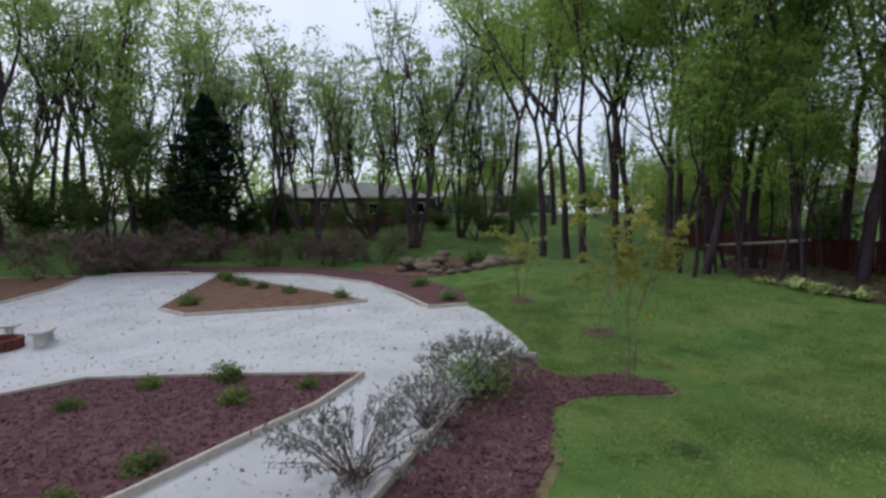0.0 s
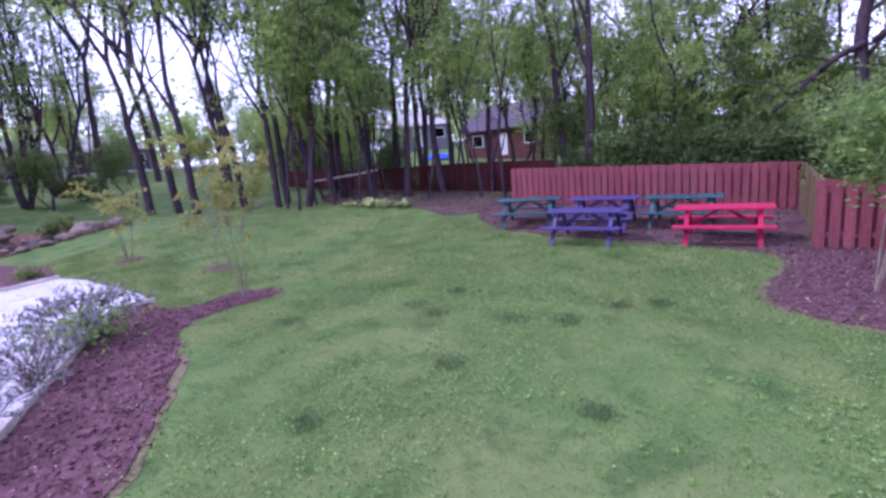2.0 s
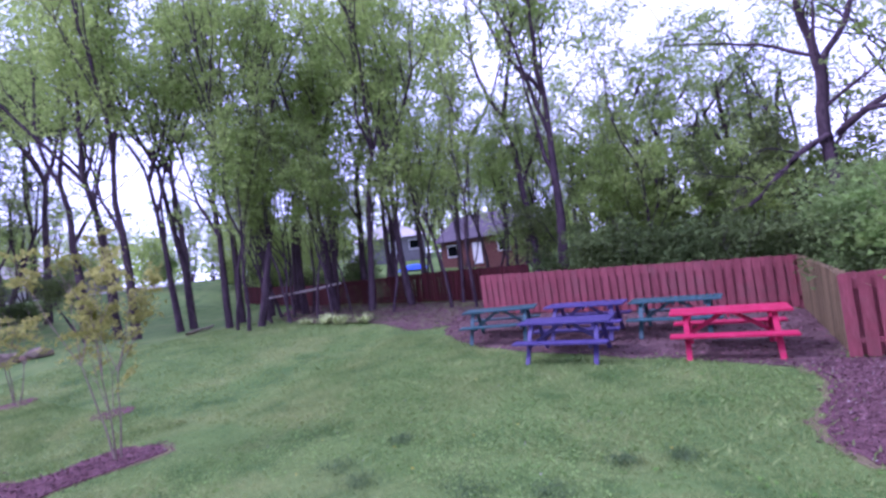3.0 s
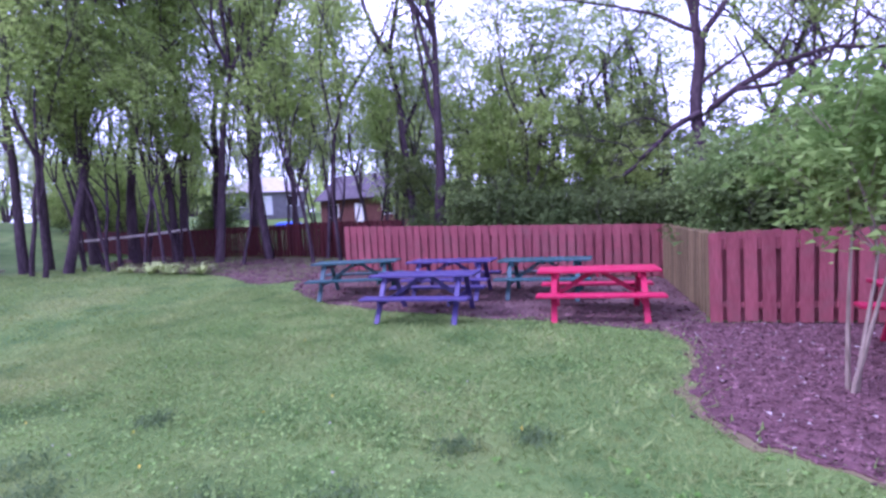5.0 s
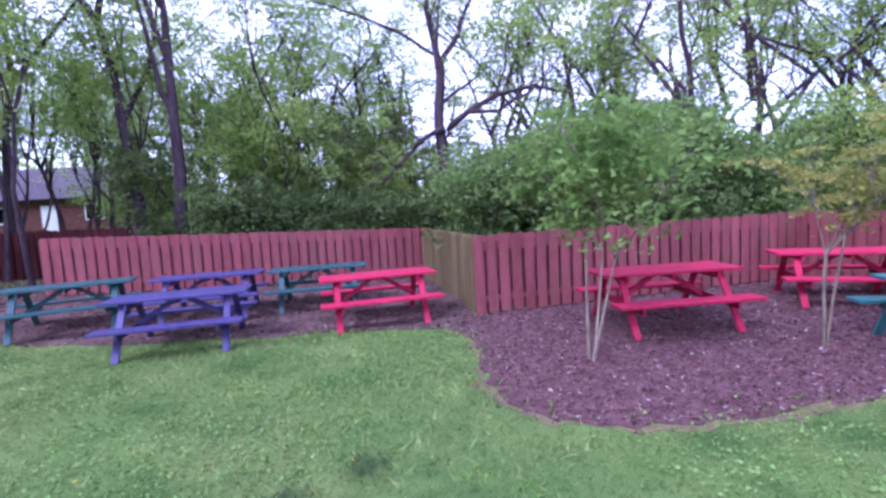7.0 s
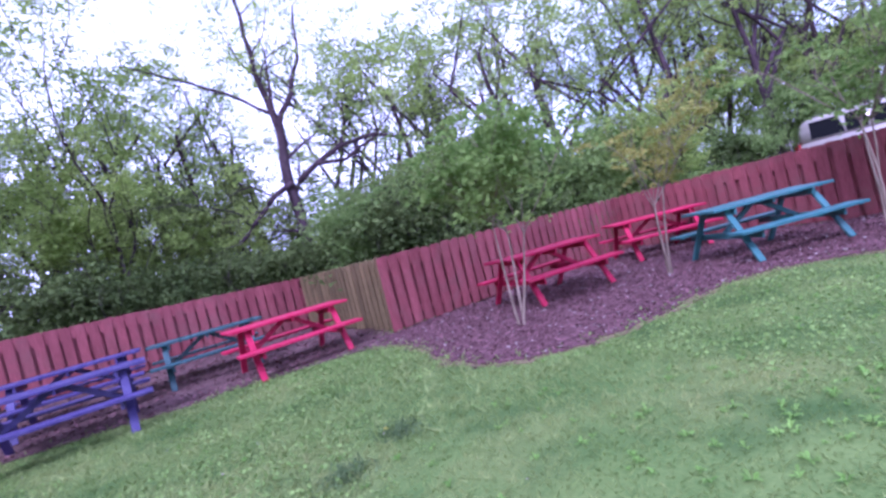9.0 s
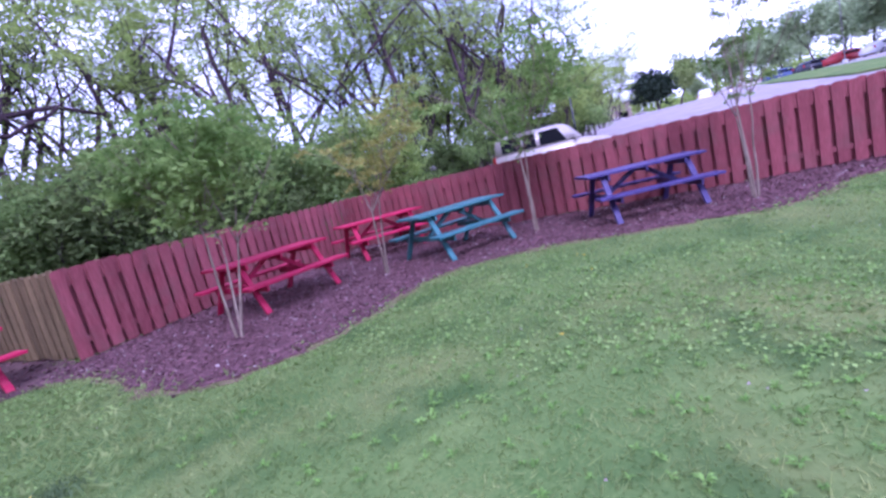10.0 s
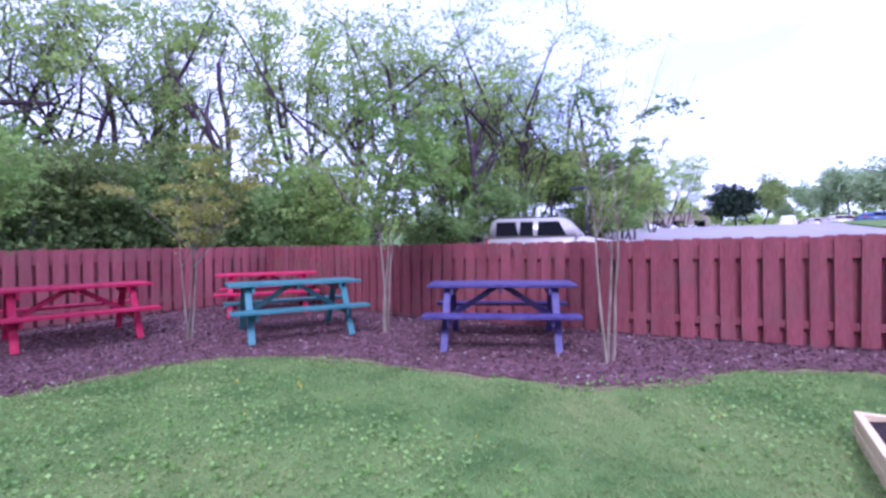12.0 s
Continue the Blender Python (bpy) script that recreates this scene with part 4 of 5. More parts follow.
for x, y, s in ((-7.44, -8.08, 0.8), (-7.41, -6.97, 0.8), (-8.07, -6.17, 0.9), (-8.19, -5.02, 1.2), (-7.05, -4.62, 1.0), (-7.45, -3.59, 0.8), (-5.28, -5.23, 0.9), (-4.72, -5.77, 0.7), (-4.75, -7.84, 0.8), (-6.42, -8.07, 0.7), (-23.2, -8.07, 1.7), (-21.4, -7.2, 1.5), (-20.1, -6.2, 1.2), (-18.4, -4.96, 1.2), (-16.6, -8.0, 1.5), (-16.8, -3.05, 1.2), (-24.3, -8.6, 1.5), (-18.5, -16.5, 1.2), (-20.5, -16.0, 1.2), (-22.5, -17.5, 1.0), (-15.2, 0.6, 1.4), (-19.0, 0.2, 1.5)):
    plant("small_shrub", random.choice(SMALL), x, y, random.uniform(0, 360), s, "small rounded green shrub in mulched bed", "shrub", "bed shrubs")

# flowering-sage mounds over the edging
def sage(x, y, w, h, seed, n=7000, green=True):
    rnd, rng = random.Random(seed), np.random.default_rng(seed)
    chains, pts = [], []
    for i in range(95):
        a, k = rnd.uniform(0, 6.283), rnd.uniform(0.1, 1.0) ** 0.6
        tip = Vector((math.cos(a) * w * k, math.sin(a) * w * k, h * rnd.uniform(0.7, 1.05) * (1.15 - 0.6 * k)))
        mid = tip * 0.5 + Vector((0, 0, 0.12 * h))
        chains.append([(Vector((rnd.gauss(0, .06), rnd.gauss(0, .06), -0.02)), 0.006), (mid, 0.004), (tip, 0.002)])
        for q in range(10):
            u = rnd.uniform(0.2, 1.0)
            pts.append(mid.lerp(tip, u))
    P = np.array([tuple(p) for p in pts])
    c = P[rng.integers(0, len(P), n)] + rng.normal(size=(n, 3)) * 0.028
    ob = thing("sage_shrub", "airy grey-green sage mound with purplish stems", "shrub", "sage mounds", Matrix.Translation((x, y, 0.02)))
    part("twig_mass", tubes("twig_mass", chains, M_TWIG, 4), ob)
    part("leaves", flakes("leaves", c, 0.03, M_SAGE, rng, 1.4, 2.8), ob)
    if green:
        g = rng.normal(size=(900, 3)) * np.array([w * 0.33, w * 0.33, 0.16]) + np.array([w * 0.25, -0.1, 0.32])
        part("low_leaves", flakes("low_leaves", g[g[:, 2] > 0.03], 0.05, M_LEAFMID, rng), ob, "fresh green basal leaves")
    return ob


sage(-6.85, -0.95, 1.05, 1.05, 1, 1700)
sage(-4.45, -2.95, 1.1, 0.95, 2, 1300, False)
sage(-5.65, -1.95, 0.8, 0.8, 3, 650, False)


# stone seats round a brick fire ring
def stone_bench(x, y, yaw):
    b = thing("stone_bench", "curved pale cast-stone garden bench on two pedestals", "bench", "stone benches", Matrix.Translation((x, y, 0.022)) @ Matrix.Rotation(radians(yaw), 4, "Z") @ Matrix.Scale(0.8, 4))
    bm = bmesh.new()
    ring = []
    for i in range(9):
        a = radians(-32 + 8 * i)
        ring.append([bm.verts.new((r * math.sin(a), r * math.cos(a) - 1.3, z)) for r, z in ((1.1, 0.38), (1.5, 0.38), (1.5, 0.46), (1.1, 0.46))])
    for i in range(8):
        for k in range(4):
            bm.faces.new((ring[i][k], ring[i][(k + 1) % 4], ring[i + 1][(k + 1) % 4], ring[i + 1][k]))
    bm.faces.new(ring[0])
    bm.faces.new(ring[-1][::-1])
    bmesh.ops.recalc_face_normals(bm, faces=bm.faces[:])
    bmesh.ops.bevel(bm, geom=[e for e in bm.edges if e.is_boundary is False and e.calc_face_angle(0) > 1], offset=0.012, segments=1, affect="EDGES")
    part("seat", bm_mesh("seat", bm, M_STONE), b)
    for a in (-22, 22):
        bm = box_bm(0.16, 0.3, 0.38, 0.02)
        for v in bm.verts:
            if abs(v.co.z) < 0.12:
                v.co.x *= 0.8
        part("pedestal", bm_mesh("pedestal", bm, M_STONE), b, "", Matrix.Translation((1.3 * math.sin(radians(a)), 1.3 * math.cos(radians(a)) - 1.3, 0.19)) @ Matrix.Rotation(-radians(a), 4, "Z"))
    return b


BX, BY = -11.7, -10.5
stone_bench(BX + 0.85, BY - 0.15, -100)
stone_bench(BX - 0.35, BY + 0.85, 20)
stone_bench(BX - 0.75, BY - 0.6, 130)
ring_base = thing("fire_ring", "low ring of red bricks between stone benches", "fire ring", m=Matrix.Translation((BX, BY, 0.02)))
brick = box("brick", 0.2, 0.1, 0.075, M_BRICK, 0.006)
for c in range(3):
    for i in range(14):
        a = 2 * math.pi * (i + 0.5 * (c % 2)) / 14
        part("brick", brick, ring_base, "", Matrix.Translation((0.46 * math.cos(a), 0.46 * math.sin(a), 0.04 + 0.08 * c)) @ Matrix.Rotation(a + math.pi / 2, 4, "Z"))


# ---- rock pond ----
MOUND = outline([(-29.48, -0.81), (-25.76, -1.78), (-22.67, 0.36), (-21.96, 3.2), (-22.99, 6.24), (-25.99, 6.11), (-29.49, 2.91)], 4, 0.15, 21)
tagged(new("pond_mound", sheet("pond_mound", MOUND, 0.06, M_DIRT)), "brown earth apron round rock pond", "earth", kind="structure")
POOL = outline([(-23.11, 1.59), (-22.33, 3.03), (-22.81, 4.13), (-24.01, 3.38)], 4, 0.05, 22)
tagged(new("pond", sheet("pond", POOL, 0.075, M_WATER)), "small dark garden pond edged with stones", "pond", kind="structure")


def rock(x, y, z, s, seed, label="rough tan field stone at pond edge"):
    rnd = random.Random(seed)
    bm = bmesh.new()
    bmesh.ops.create_icosphere(bm, subdivisions=2, radius=1.0)
    off = Vector((rnd.uniform(0, 50), 0, 0))
    for v in bm.verts:
        v.co *= 1 + 0.35 * noise.noise(v.co * 1.3 + off) + 0.12 * noise.noise(v.co * 4 + off)
        v.co.x *= s * rnd.choice((1.0,)) * 1.25
        v.co.y *= s
        v.co.z *= s * 0.62
    return thing("rock", label, "rock", "pond rocks", Matrix.Translation((x, y, z + gz(x, y))) @ Matrix.Rotation(rnd.uniform(0, 6), 4, "Z"), bm_mesh("rock", bm, M_ROCK))


rr = random.Random(6)
for i in range(16):
    k = i / 15
    rock(-25.3 + rr.gauss(0, 0.75), 1.6 + rr.gauss(0, 0.75), 0.22 + 0.55 * (1 - abs(k - 0.5) * 2) * rr.random(), rr.uniform(0.22, 0.45), i, "grey-tan stacked stone of pond waterfall")
for i in range(12):
    a = 2 * math.pi * i / 12
    rock(-23.09 + 1.25 * math.cos(a), 3.02 + 1.45 * math.sin(a), 0.13, rr.uniform(0.16, 0.3), 40 + i)
rock(-22.56, 4.79, 0.2, 0.52, 77, "large tan boulder beside pond")
rock(-22.72, 6.14, 0.18, 0.4, 78)
wood(SMALL, -24.29, 4.24, 3.2, "green shrub beside rock pond", "border shrubs", "shrub")

# ---- hostas, fallen log and litter under the trees ----
def rosette(name, clumps, material, seed):
    """One mesh of arching broad leaves; each clump is (x, y, z, leaves, length)."""
    r = random.Random(seed)
    verts, faces = [], []
    for cx, cy, cz, n, ln in clumps:
        for k in range(n):
            a, l, up = r.uniform(0, 6.283), ln * r.uniform(0.6, 1.15), r.uniform(0.25, 0.95)
            c, q, w = math.cos(a), math.sin(a), ln * r.uniform(0.22, 0.32)
            b = len(verts)
            for u, h, wd in ((0.08, 0.05, 0.15), (0.45, 0.75 * up, 1.0), (0.8, 0.8 * up, 0.75), (1.0, 0.62 * up, 0.05)):
                for sg in (-1, 1):
                    verts.append((cx + c * l * u - q * w * wd * sg * 0.5, cy + q * l * u + c * w * wd * sg * 0.5, cz + l * h))
            faces += [(b + 2 * i, b + 2 * i + 1, b + 2 * i + 3, b + 2 * i + 2) for i in range(3)]
    return mesh_of(name, verts, faces, material, True)


for i in range(8):
    x, y = -13.0 + i * 0.5 + random.uniform(-0.12, 0.12), 11.0 + 0.02 * i + random.uniform(-0.3, 0.3)
    ob = thing("hosta", "pale yellow-green hosta clump at tree foot", "hosta", "hostas", Matrix.Translation((x, y, gz(x, y))) @ Matrix.Scale(random.uniform(0.8, 1.15), 4))
    part("foliage", rosette("foliage", [(0, 0, 0, 26, 0.42)], M_HOSTA, 60 + i), ob)
LITTER = outline([(-22, 18.9), (-18, 14.3), (-15, 12.3), (-12.5, 11.3), (-10, 11.0), (-8, 10.5), (-6.4, 10.0), (-5.5, 12.2), (-5, 14.3), (-8.6, 15.2), (-14.4, 17.1), (-20.5, 19)], 4, 0.2, 31)
tagged(new("leaf_litter", sheet("leaf_litter", LITTER, 0.02, M_LITTER)), "brown leaf litter under woodland edge", "earth", kind="structure")
log = tubes("log", [[(Vector((-1.6, 0, 0.1)), 0.07), (Vector((-0.5, 0.05, 0.1)), 0.075), (Vector((0.6, -0.04, 0.09)), 0.06), (Vector((1.5, 0.1, 0.12)), 0.04)]], M_BARKPALE)
thing("fallen_log", "grey fallen branch lying on lawn edge", "log", "", Matrix.Translation((-19.2, 10.9, gz(-19.2, 10.9))) @ Matrix.Rotation(2.2, 4, "Z"), log)
wood(THIN, -17.35, 13.12, 0.9, "slender woodland sapling with thin trunk", "woodland saplings")
wood(THIN, -15.15, 15.55, 0.95, "slender woodland sapling with thin trunk", "woodland saplings")
pole = tubes("fallen_pole", [[(Vector((-17.5, 13.0, 1.58)), 0.05), (Vector((-16.6, 14.0, 1.66)), 0.06), (Vector((-15.8, 14.9, 1.74)), 0.065), (Vector((-15.0, 15.75, 1.86)), 0.07)]], M_EDGE)
thing("fallen_pole", "long pale barkless pole lodged between woodland trunks", "pole", "", None, pole)


# ---- houses beyond ----
def house(x, y, yaw, L, W, h, roof_h, label, wall, gable=True, wins=5, roof=M_ROOF):
    b = thing("house", label, "house", "", Matrix.Translation((x, y, gz(x, y))) @ Matrix.Rotation(radians(yaw), 4, "Z"))
    part("wall", bm_mesh("wall", box_bm(L, W, h + 0.6, 0.02, Matrix.Translation((0, 0, h / 2 - 0.3))), wall), b)
    bm = bmesh.new()
    o, ry = 0.5, W / 2 + 0.5
    hip = 0 if gable else W / 2
    v = [bm.verts.new(p) for p in ((-L / 2 - o, -ry, h), (L / 2 + o, -ry, h), (L / 2 + o, ry, h), (-L / 2 - o, ry, h), (-L / 2 - o + hip, 0, h + roof_h), (L / 2 + o - hip, 0, h + roof_h))]
    for f in ((0, 1, 5, 4), (2, 3, 4, 5), (1, 2, 5), (3, 0, 4), (3, 2, 1, 0)):
        bm.faces.new([v[i] for i in f])
    part("roof", bm_mesh("roof", bm, roof), b)
    if gable:
        for sg in (-1, 1):
            xx = sg * (L / 2 + o + 0.02)
            part("gable", mesh_of("gable", [(xx, -ry * 0.9, h), (xx, ry * 0.9, h), (xx, 0, h + roof_h * 0.93), (xx + 0.05 * sg, 0, h + roof_h * 0.93), (xx + 0.05 * sg, -ry * 0.9, h), (xx + 0.05 * sg, ry * 0.9, h)], [(0, 1, 2), (4, 5, 3), (0, 1, 5, 4), (1, 2, 3, 5), (2, 0, 4, 3)], M_WHITE), b, "white boarded gable")
    pane = box("pane", 1.1, 0.04, 1.0, M_GLASS, 0)
    frame_m = box("window_frame", 1.3, 0.06, 1.2, M_WHITE, 0.01)
    for i in range(wins):
        wx = -L / 2 + L * (i + 0.5) / wins
        if i == wins // 2:
            part("door", box("door", 1.0, 0.08, 2.05, M_WHITE, 0.01), b, "white front door", Matrix.Translation((wx, -W / 2 - 0.04, 1.03)))
            continue
        w = part("window", frame_m, b, "", Matrix.Translation((wx, -W / 2 - 0.03, 1.5)))
        part("pane", pane, w, "", Matrix.Translation((0, -0.02, 0)))
    return b


x, y = ray_place(CAM_START, -88.5, 55)
house(x, y, 88.5, 17, 9, 2.6, 1.9, "long low red-brick ranch house with grey roof", M_BRICKDK, False, 7)
x, y = ray_place(CAM_START, -71.5, 72)
house(x, y, 72, 18, 9, 2.6, 2.0, "low pale house behind thin trees", M_SIDING, False, 5)
x, y = ray_place(CAM_MID, -24.5, 46)
house(x, y, -8, 9, 7, 2.5, 2.6, "red-brick house with dark roof and white gable", M_BRICKDK, True, 3, M_ROOFDK)
x, y = ray_place(CAM_MID, -37.5, 58)
house(x, y, 37, 8, 7, 2.5, 2.0, "pale grey house glimpsed between trunks", M_SIDING, False, 3)
x, y = ray_place(CAM_START, -134.6, 40)
shed = thing("garden_shed", "small grey board shed beyond garden", "shed", "", Matrix.Translation((x, y, gz(x, y))) @ Matrix.Rotation(radians(85), 4, "Z"))
part("wall", bm_mesh("wall", box_bm(2.4, 2.4, 2.3, 0.02, Matrix.Translation((0, 0, 1.1))), M_SIDING), shed)
part("roof", mesh_of("roof", [(-1.4, -1.4, 2.2), (1.4, -1.4, 2.2), (1.4, 1.4, 2.2), (-1.4, 1.4, 2.2), (-1.4, 0, 3.0), (1.4, 0, 3.0)], [(0, 1, 5, 4), (2, 3, 4, 5), (1, 2, 5), (3, 0, 4), (3, 2, 1, 0)], M_ROOF), shed)
part("door", box("door", 0.9, 0.05, 1.8, M_WHITE, 0.01), shed, "", Matrix.Translation((0, -1.23, 0.95)))
# blue tarpaulined stack and pale drum on the far lawn
x, y = ray_place(CAM_MID, -35.3, 47)
tarp = bmesh.new()
bmesh.ops.create_grid(tarp, x_segments=12, y_segments=8, size=1.0)
for v in tarp.verts:
    e = max(abs(v.co.x), abs(v.co.y))
    v.co.z = 0.55 * (1 - e ** 4) + 0.08 * noise.noise(v.co * 3) + 0.02
    v.co.x *= 1.5
thing("tarpaulin", "bright blue tarpaulin over low stack on lawn", "tarpaulin", "", Matrix.Translation((x, y, gz(x, y))) @ Matrix.Rotation(0.4, 4, "Z"), bm_mesh("tarpaulin", tarp, M_BLUETARP, True))

# far street by the ranch house
x0, y0 = ray_place(CAM_START, -80.5, 62)
x1, y1 = ray_place(CAM_START, -60, 60)
road = [(x0, y0), (x1, y1), (x1 - 2.5, y1 + 4.5), (x0 - 4.5, y0 + 2.0)]
tagged(new("road", sheet("road", road, 0.05, M_CONC)), "pale concrete street beyond trees", "road", kind="structure")


# ---- parking lot ----
def lot_sheet(name, a0, a1, d0, d1, z, material):
    """A patch that follows the ground, between two bearings and two distances."""
    na, nd = 14, 18
    verts = []
    for j in range(nd + 1):
        d = d0 * (d1 / d0) ** (j / nd)
        for i in range(na + 1):
            x, y = ray_place(CAM_END, a0 + (a1 - a0) * i / na, d)
            verts.append((x, y, gz(x, y) + z))
    w = na + 1
    faces = [(j * w + i, j * w + i + 1, (j + 1) * w + i + 1, (j + 1) * w + i)[::-1] for j in range(nd) for i in range(na)]
    return mesh_of(name, verts, faces, material)


tagged(new("parking_lot", lot_sheet("parking_lot", 58, 118, 14.0, 120, 0.03, M_ASPHALT)), "pale worn asphalt parking lot beyond fence", "parking lot", kind="structure")
isl = [ray_place(CAM_END, az, d) for az, d in ((95, 66), (97, 44), (103, 30), (116, 26), (116, 32), (106, 38), (100, 52))]
tagged(new("grass_island", sheet("grass_island", isl, 0.14, M_GRASS, 0.3)), "kerbed grass island in parking lot", "grass island", kind="structure")


def car(paint, suv=False, pickup=False):
    L, W = (4.75, 1.82) if suv else ((5.4, 1.9) if pickup else (4.5, 1.76))
    H = 1.72 if suv or pickup else 1.45
    t = thing("car", "", "car", "parked cars")
    low = [(-L / 2, 0.45), (-L / 2 + 0.05, 0.95), (L / 2 - 1.15, 1.0 if suv or pickup else 0.92), (L / 2 - 0.1, 0.82 if suv or pickup else 0.72), (L / 2, 0.5), (L / 2 - 0.08, 0.28), (-L / 2 + 0.06, 0.28)]
    if suv:
        cab = [(-L / 2 + 0.06, 0.95), (-L / 2 + 0.16, 1.6), (-L / 2 + 0.4, H), (0.45, H), (0.72, 1.62), (1.28, 0.99)]
    elif pickup:
        cab = [(-0.55, 0.97), (-0.45, 1.6), (-0.25, H), (0.7, H), (0.95, 1.6), (1.5, 0.98)]
    else:
        cab = [(-L / 2 + 0.25, 0.93), (-1.2, 1.38), (-0.8, H), (0.3, H), (0.6, 1.4), (1.25, 0.93)]

    def prism(prof, w0, w1):
        bm = bmesh.new()
        zs = [p[1] for p in prof]
        rows = []
        for sg in (-1, 1):
            rows.append([bm.verts.new((x, sg * (w0 + (w1 - w0) * (z - min(zs)) / (max(zs) - min(zs))) / 2, z)) for x, z in prof])
        n = len(prof)
        bm.faces.new(rows[0])
        bm.faces.new(rows[1][::-1])
        for i in range(n):
            bm.faces.new((rows[0][i], rows[1][i], rows[1][(i + 1) % n], rows[0][(i + 1) % n]))
        bmesh.ops.recalc_face_normals(bm, faces=bm.faces[:])
        bmesh.ops.bevel(bm, geom=bm.edges[:], offset=0.05, segments=2, affect="EDGES")
        return bm
    part("body", bm_mesh("body", prism(low, W, W - 0.04), paint, True), t)
    part("cabin", bm_mesh("cabin", prism(cab, W - 0.06, W - 0.42), paint, True), t)
    if suv:
        spans = ((-2.05, -1.28, 0.1), (-1.15, -0.62, 0.0), (-0.48, 0.32, 0.28))
    elif pickup:
        spans = ((-0.35, 0.1, 0.0), (0.2, 0.75, 0.3))
    else:
        spans = ((-1.35, -0.45, 0.0), (-0.35, 0.45, 0.3))
    for sg in (-1, 1):
        for x0, x1, slope in spans:
            zb, zt = 1.03, H - 0.14
            yb, yt = (W - 0.06 - 0.36 * 0.1) / 2 + 0.012, (W - 0.42 + 0.36 * 0.18) / 2 + 0.014
            part("side_window", mesh_of("side_window", [(x0, sg * yb, zb), (x1 + slope, sg * yb, zb), (x1, sg * yt, zt), (x0 + 0.04, sg * yt, zt), (x0, sg * (yb - .03), zb), (x1 + slope, sg * (yb - .03), zb), (x1, sg * (yt - .03), zt), (x0 + 0.04, sg * (yt - .03), zt)], [(0, 1, 2, 3), (4, 7, 6, 5), (0, 4, 5, 1), (1, 5, 6, 2), (2, 6, 7, 3), (3, 7, 4, 0)], M_GLASS), t)
    f0, f1 = cab[-1], cab[-2]
    part("windscreen", mesh_of("windscreen", [(f0[0] - 0.07 + .03, -W / 2 + 0.16, f0[1] + 0.08), (f0[0] - 0.07 + .03, W / 2 - 0.16, f0[1] + 0.08), (f1[0] + .03, W / 2 - 0.27, f1[1]), (f1[0] + .03, -W / 2 + 0.27, f1[1])], [(0, 1, 2, 3)], M_GLASS), t)
    for x in (-L / 2 + 0.85, L / 2 - 0.85):
        for sg in (-1, 1):
            w = part("wheel", bm_mesh("wheel", wheel_bm(0.34, 0.22), M_TYRE, True), t, "", Matrix.Translation((x, sg * (W / 2 - 0.1), 0.34)) @ Matrix.Rotation(math.pi / 2, 4, "X"))
            part("rim", cyl("rim", 0.2, 0.2, 0.23, M_METAL, 14), w)
    for sg in (-1, 1):
        part("headlight", bm_mesh("headlight", box_bm(0.08, 0.34, 0.15, 0.02, Matrix.Translation((L / 2 - 0.06, sg * (W / 2 - 0.28), 0.68))), M_WHITE), t)
        part("tail_light", bm_mesh("tail_light", box_bm(0.06, 0.16, 0.28, 0.02, Matrix.Translation((-L / 2 + 0.0, sg * (W / 2 - 0.14), 0.85))), M_CARR), t)
    part("mirror", bm_mesh("mirror", box_bm(0.12, 0.2, 0.14, 0.03, Matrix.Translation((0.95, -W / 2 - 0.06, 1.06))), paint), t)
    if suv:
        for sg in (-1, 1):
            part("roof_rail", bm_mesh("roof_rail", box_bm(2.1, 0.04, 0.04, 0.01, Matrix.Translation((-0.8, sg * 0.58, H + 0.035))), M_CARD), t)
    return t


def wheel_bm(r, w):
    bm = bmesh.new()
    bmesh.ops.create_cone(bm, cap_ends=True, segments=18, radius1=r, radius2=r, depth=w)
    bmesh.ops.bevel(bm, geom=[e for e in bm.edges if len(e.link_faces) == 2 and e.calc_face_angle(0) > 1], offset=0.04, segments=2, affect="EDGES")
    return bm


def park(ob, az, d, yaw, label):
    x, y = ray_place(CAM_END, az, d)
    ob.matrix_basis = Matrix.Translation((x, y, gz(x, y) + 0.03)) @ Matrix.Rotation(radians(yaw), 4, "Z")
    ob["label"] = label
    return ob


park(car(M_SILVER, suv=True), 68.8, 18.6, -68.5, "champagne-silver sport utility vehicle parked beyond fence")
park(car(M_CARW, pickup=True), 92.3, 80, -6, "white pickup truck crossing parking lot")
sedans = {"white": car(M_CARW), "red": car(M_CARR), "dark": car(M_CARD), "blue": car(M_CARB), "silver": car(M_SILVER)}
row = [("white", 83.4, 100, 100), ("silver", 86.0, 104, 95), ("white", 79.7, 92, 40), ("silver", 96.4, 78, -60), ("blue", 98.9, 72, -55), ("dark", 101.4, 69, -55), ("red", 103.7, 67, -55), ("white", 106.3, 65, -55), ("silver", 108.8, 63, -55), ("silver", 111.8, 61, -55), ("dark", 114.9, 60, -55), ("white", 118.7, 59, -55), ("silver", 94.8, 84, -60), ("dark", 93.4, 96, -60), ("white", 123.3, 58, -55), ("blue", 128.5, 57, -55), ("white", 81.4, 96, 60)]
used = set()
for key, az, d, yaw in row:
    lab = key + " sedan parked in row across lot"
    if key in used:
        park(copy_thing(sedans[key], Matrix.Identity(4)), az, d, yaw, lab)
    else:
        used.add(key)
        park(sedans[key], az, d, yaw, lab)

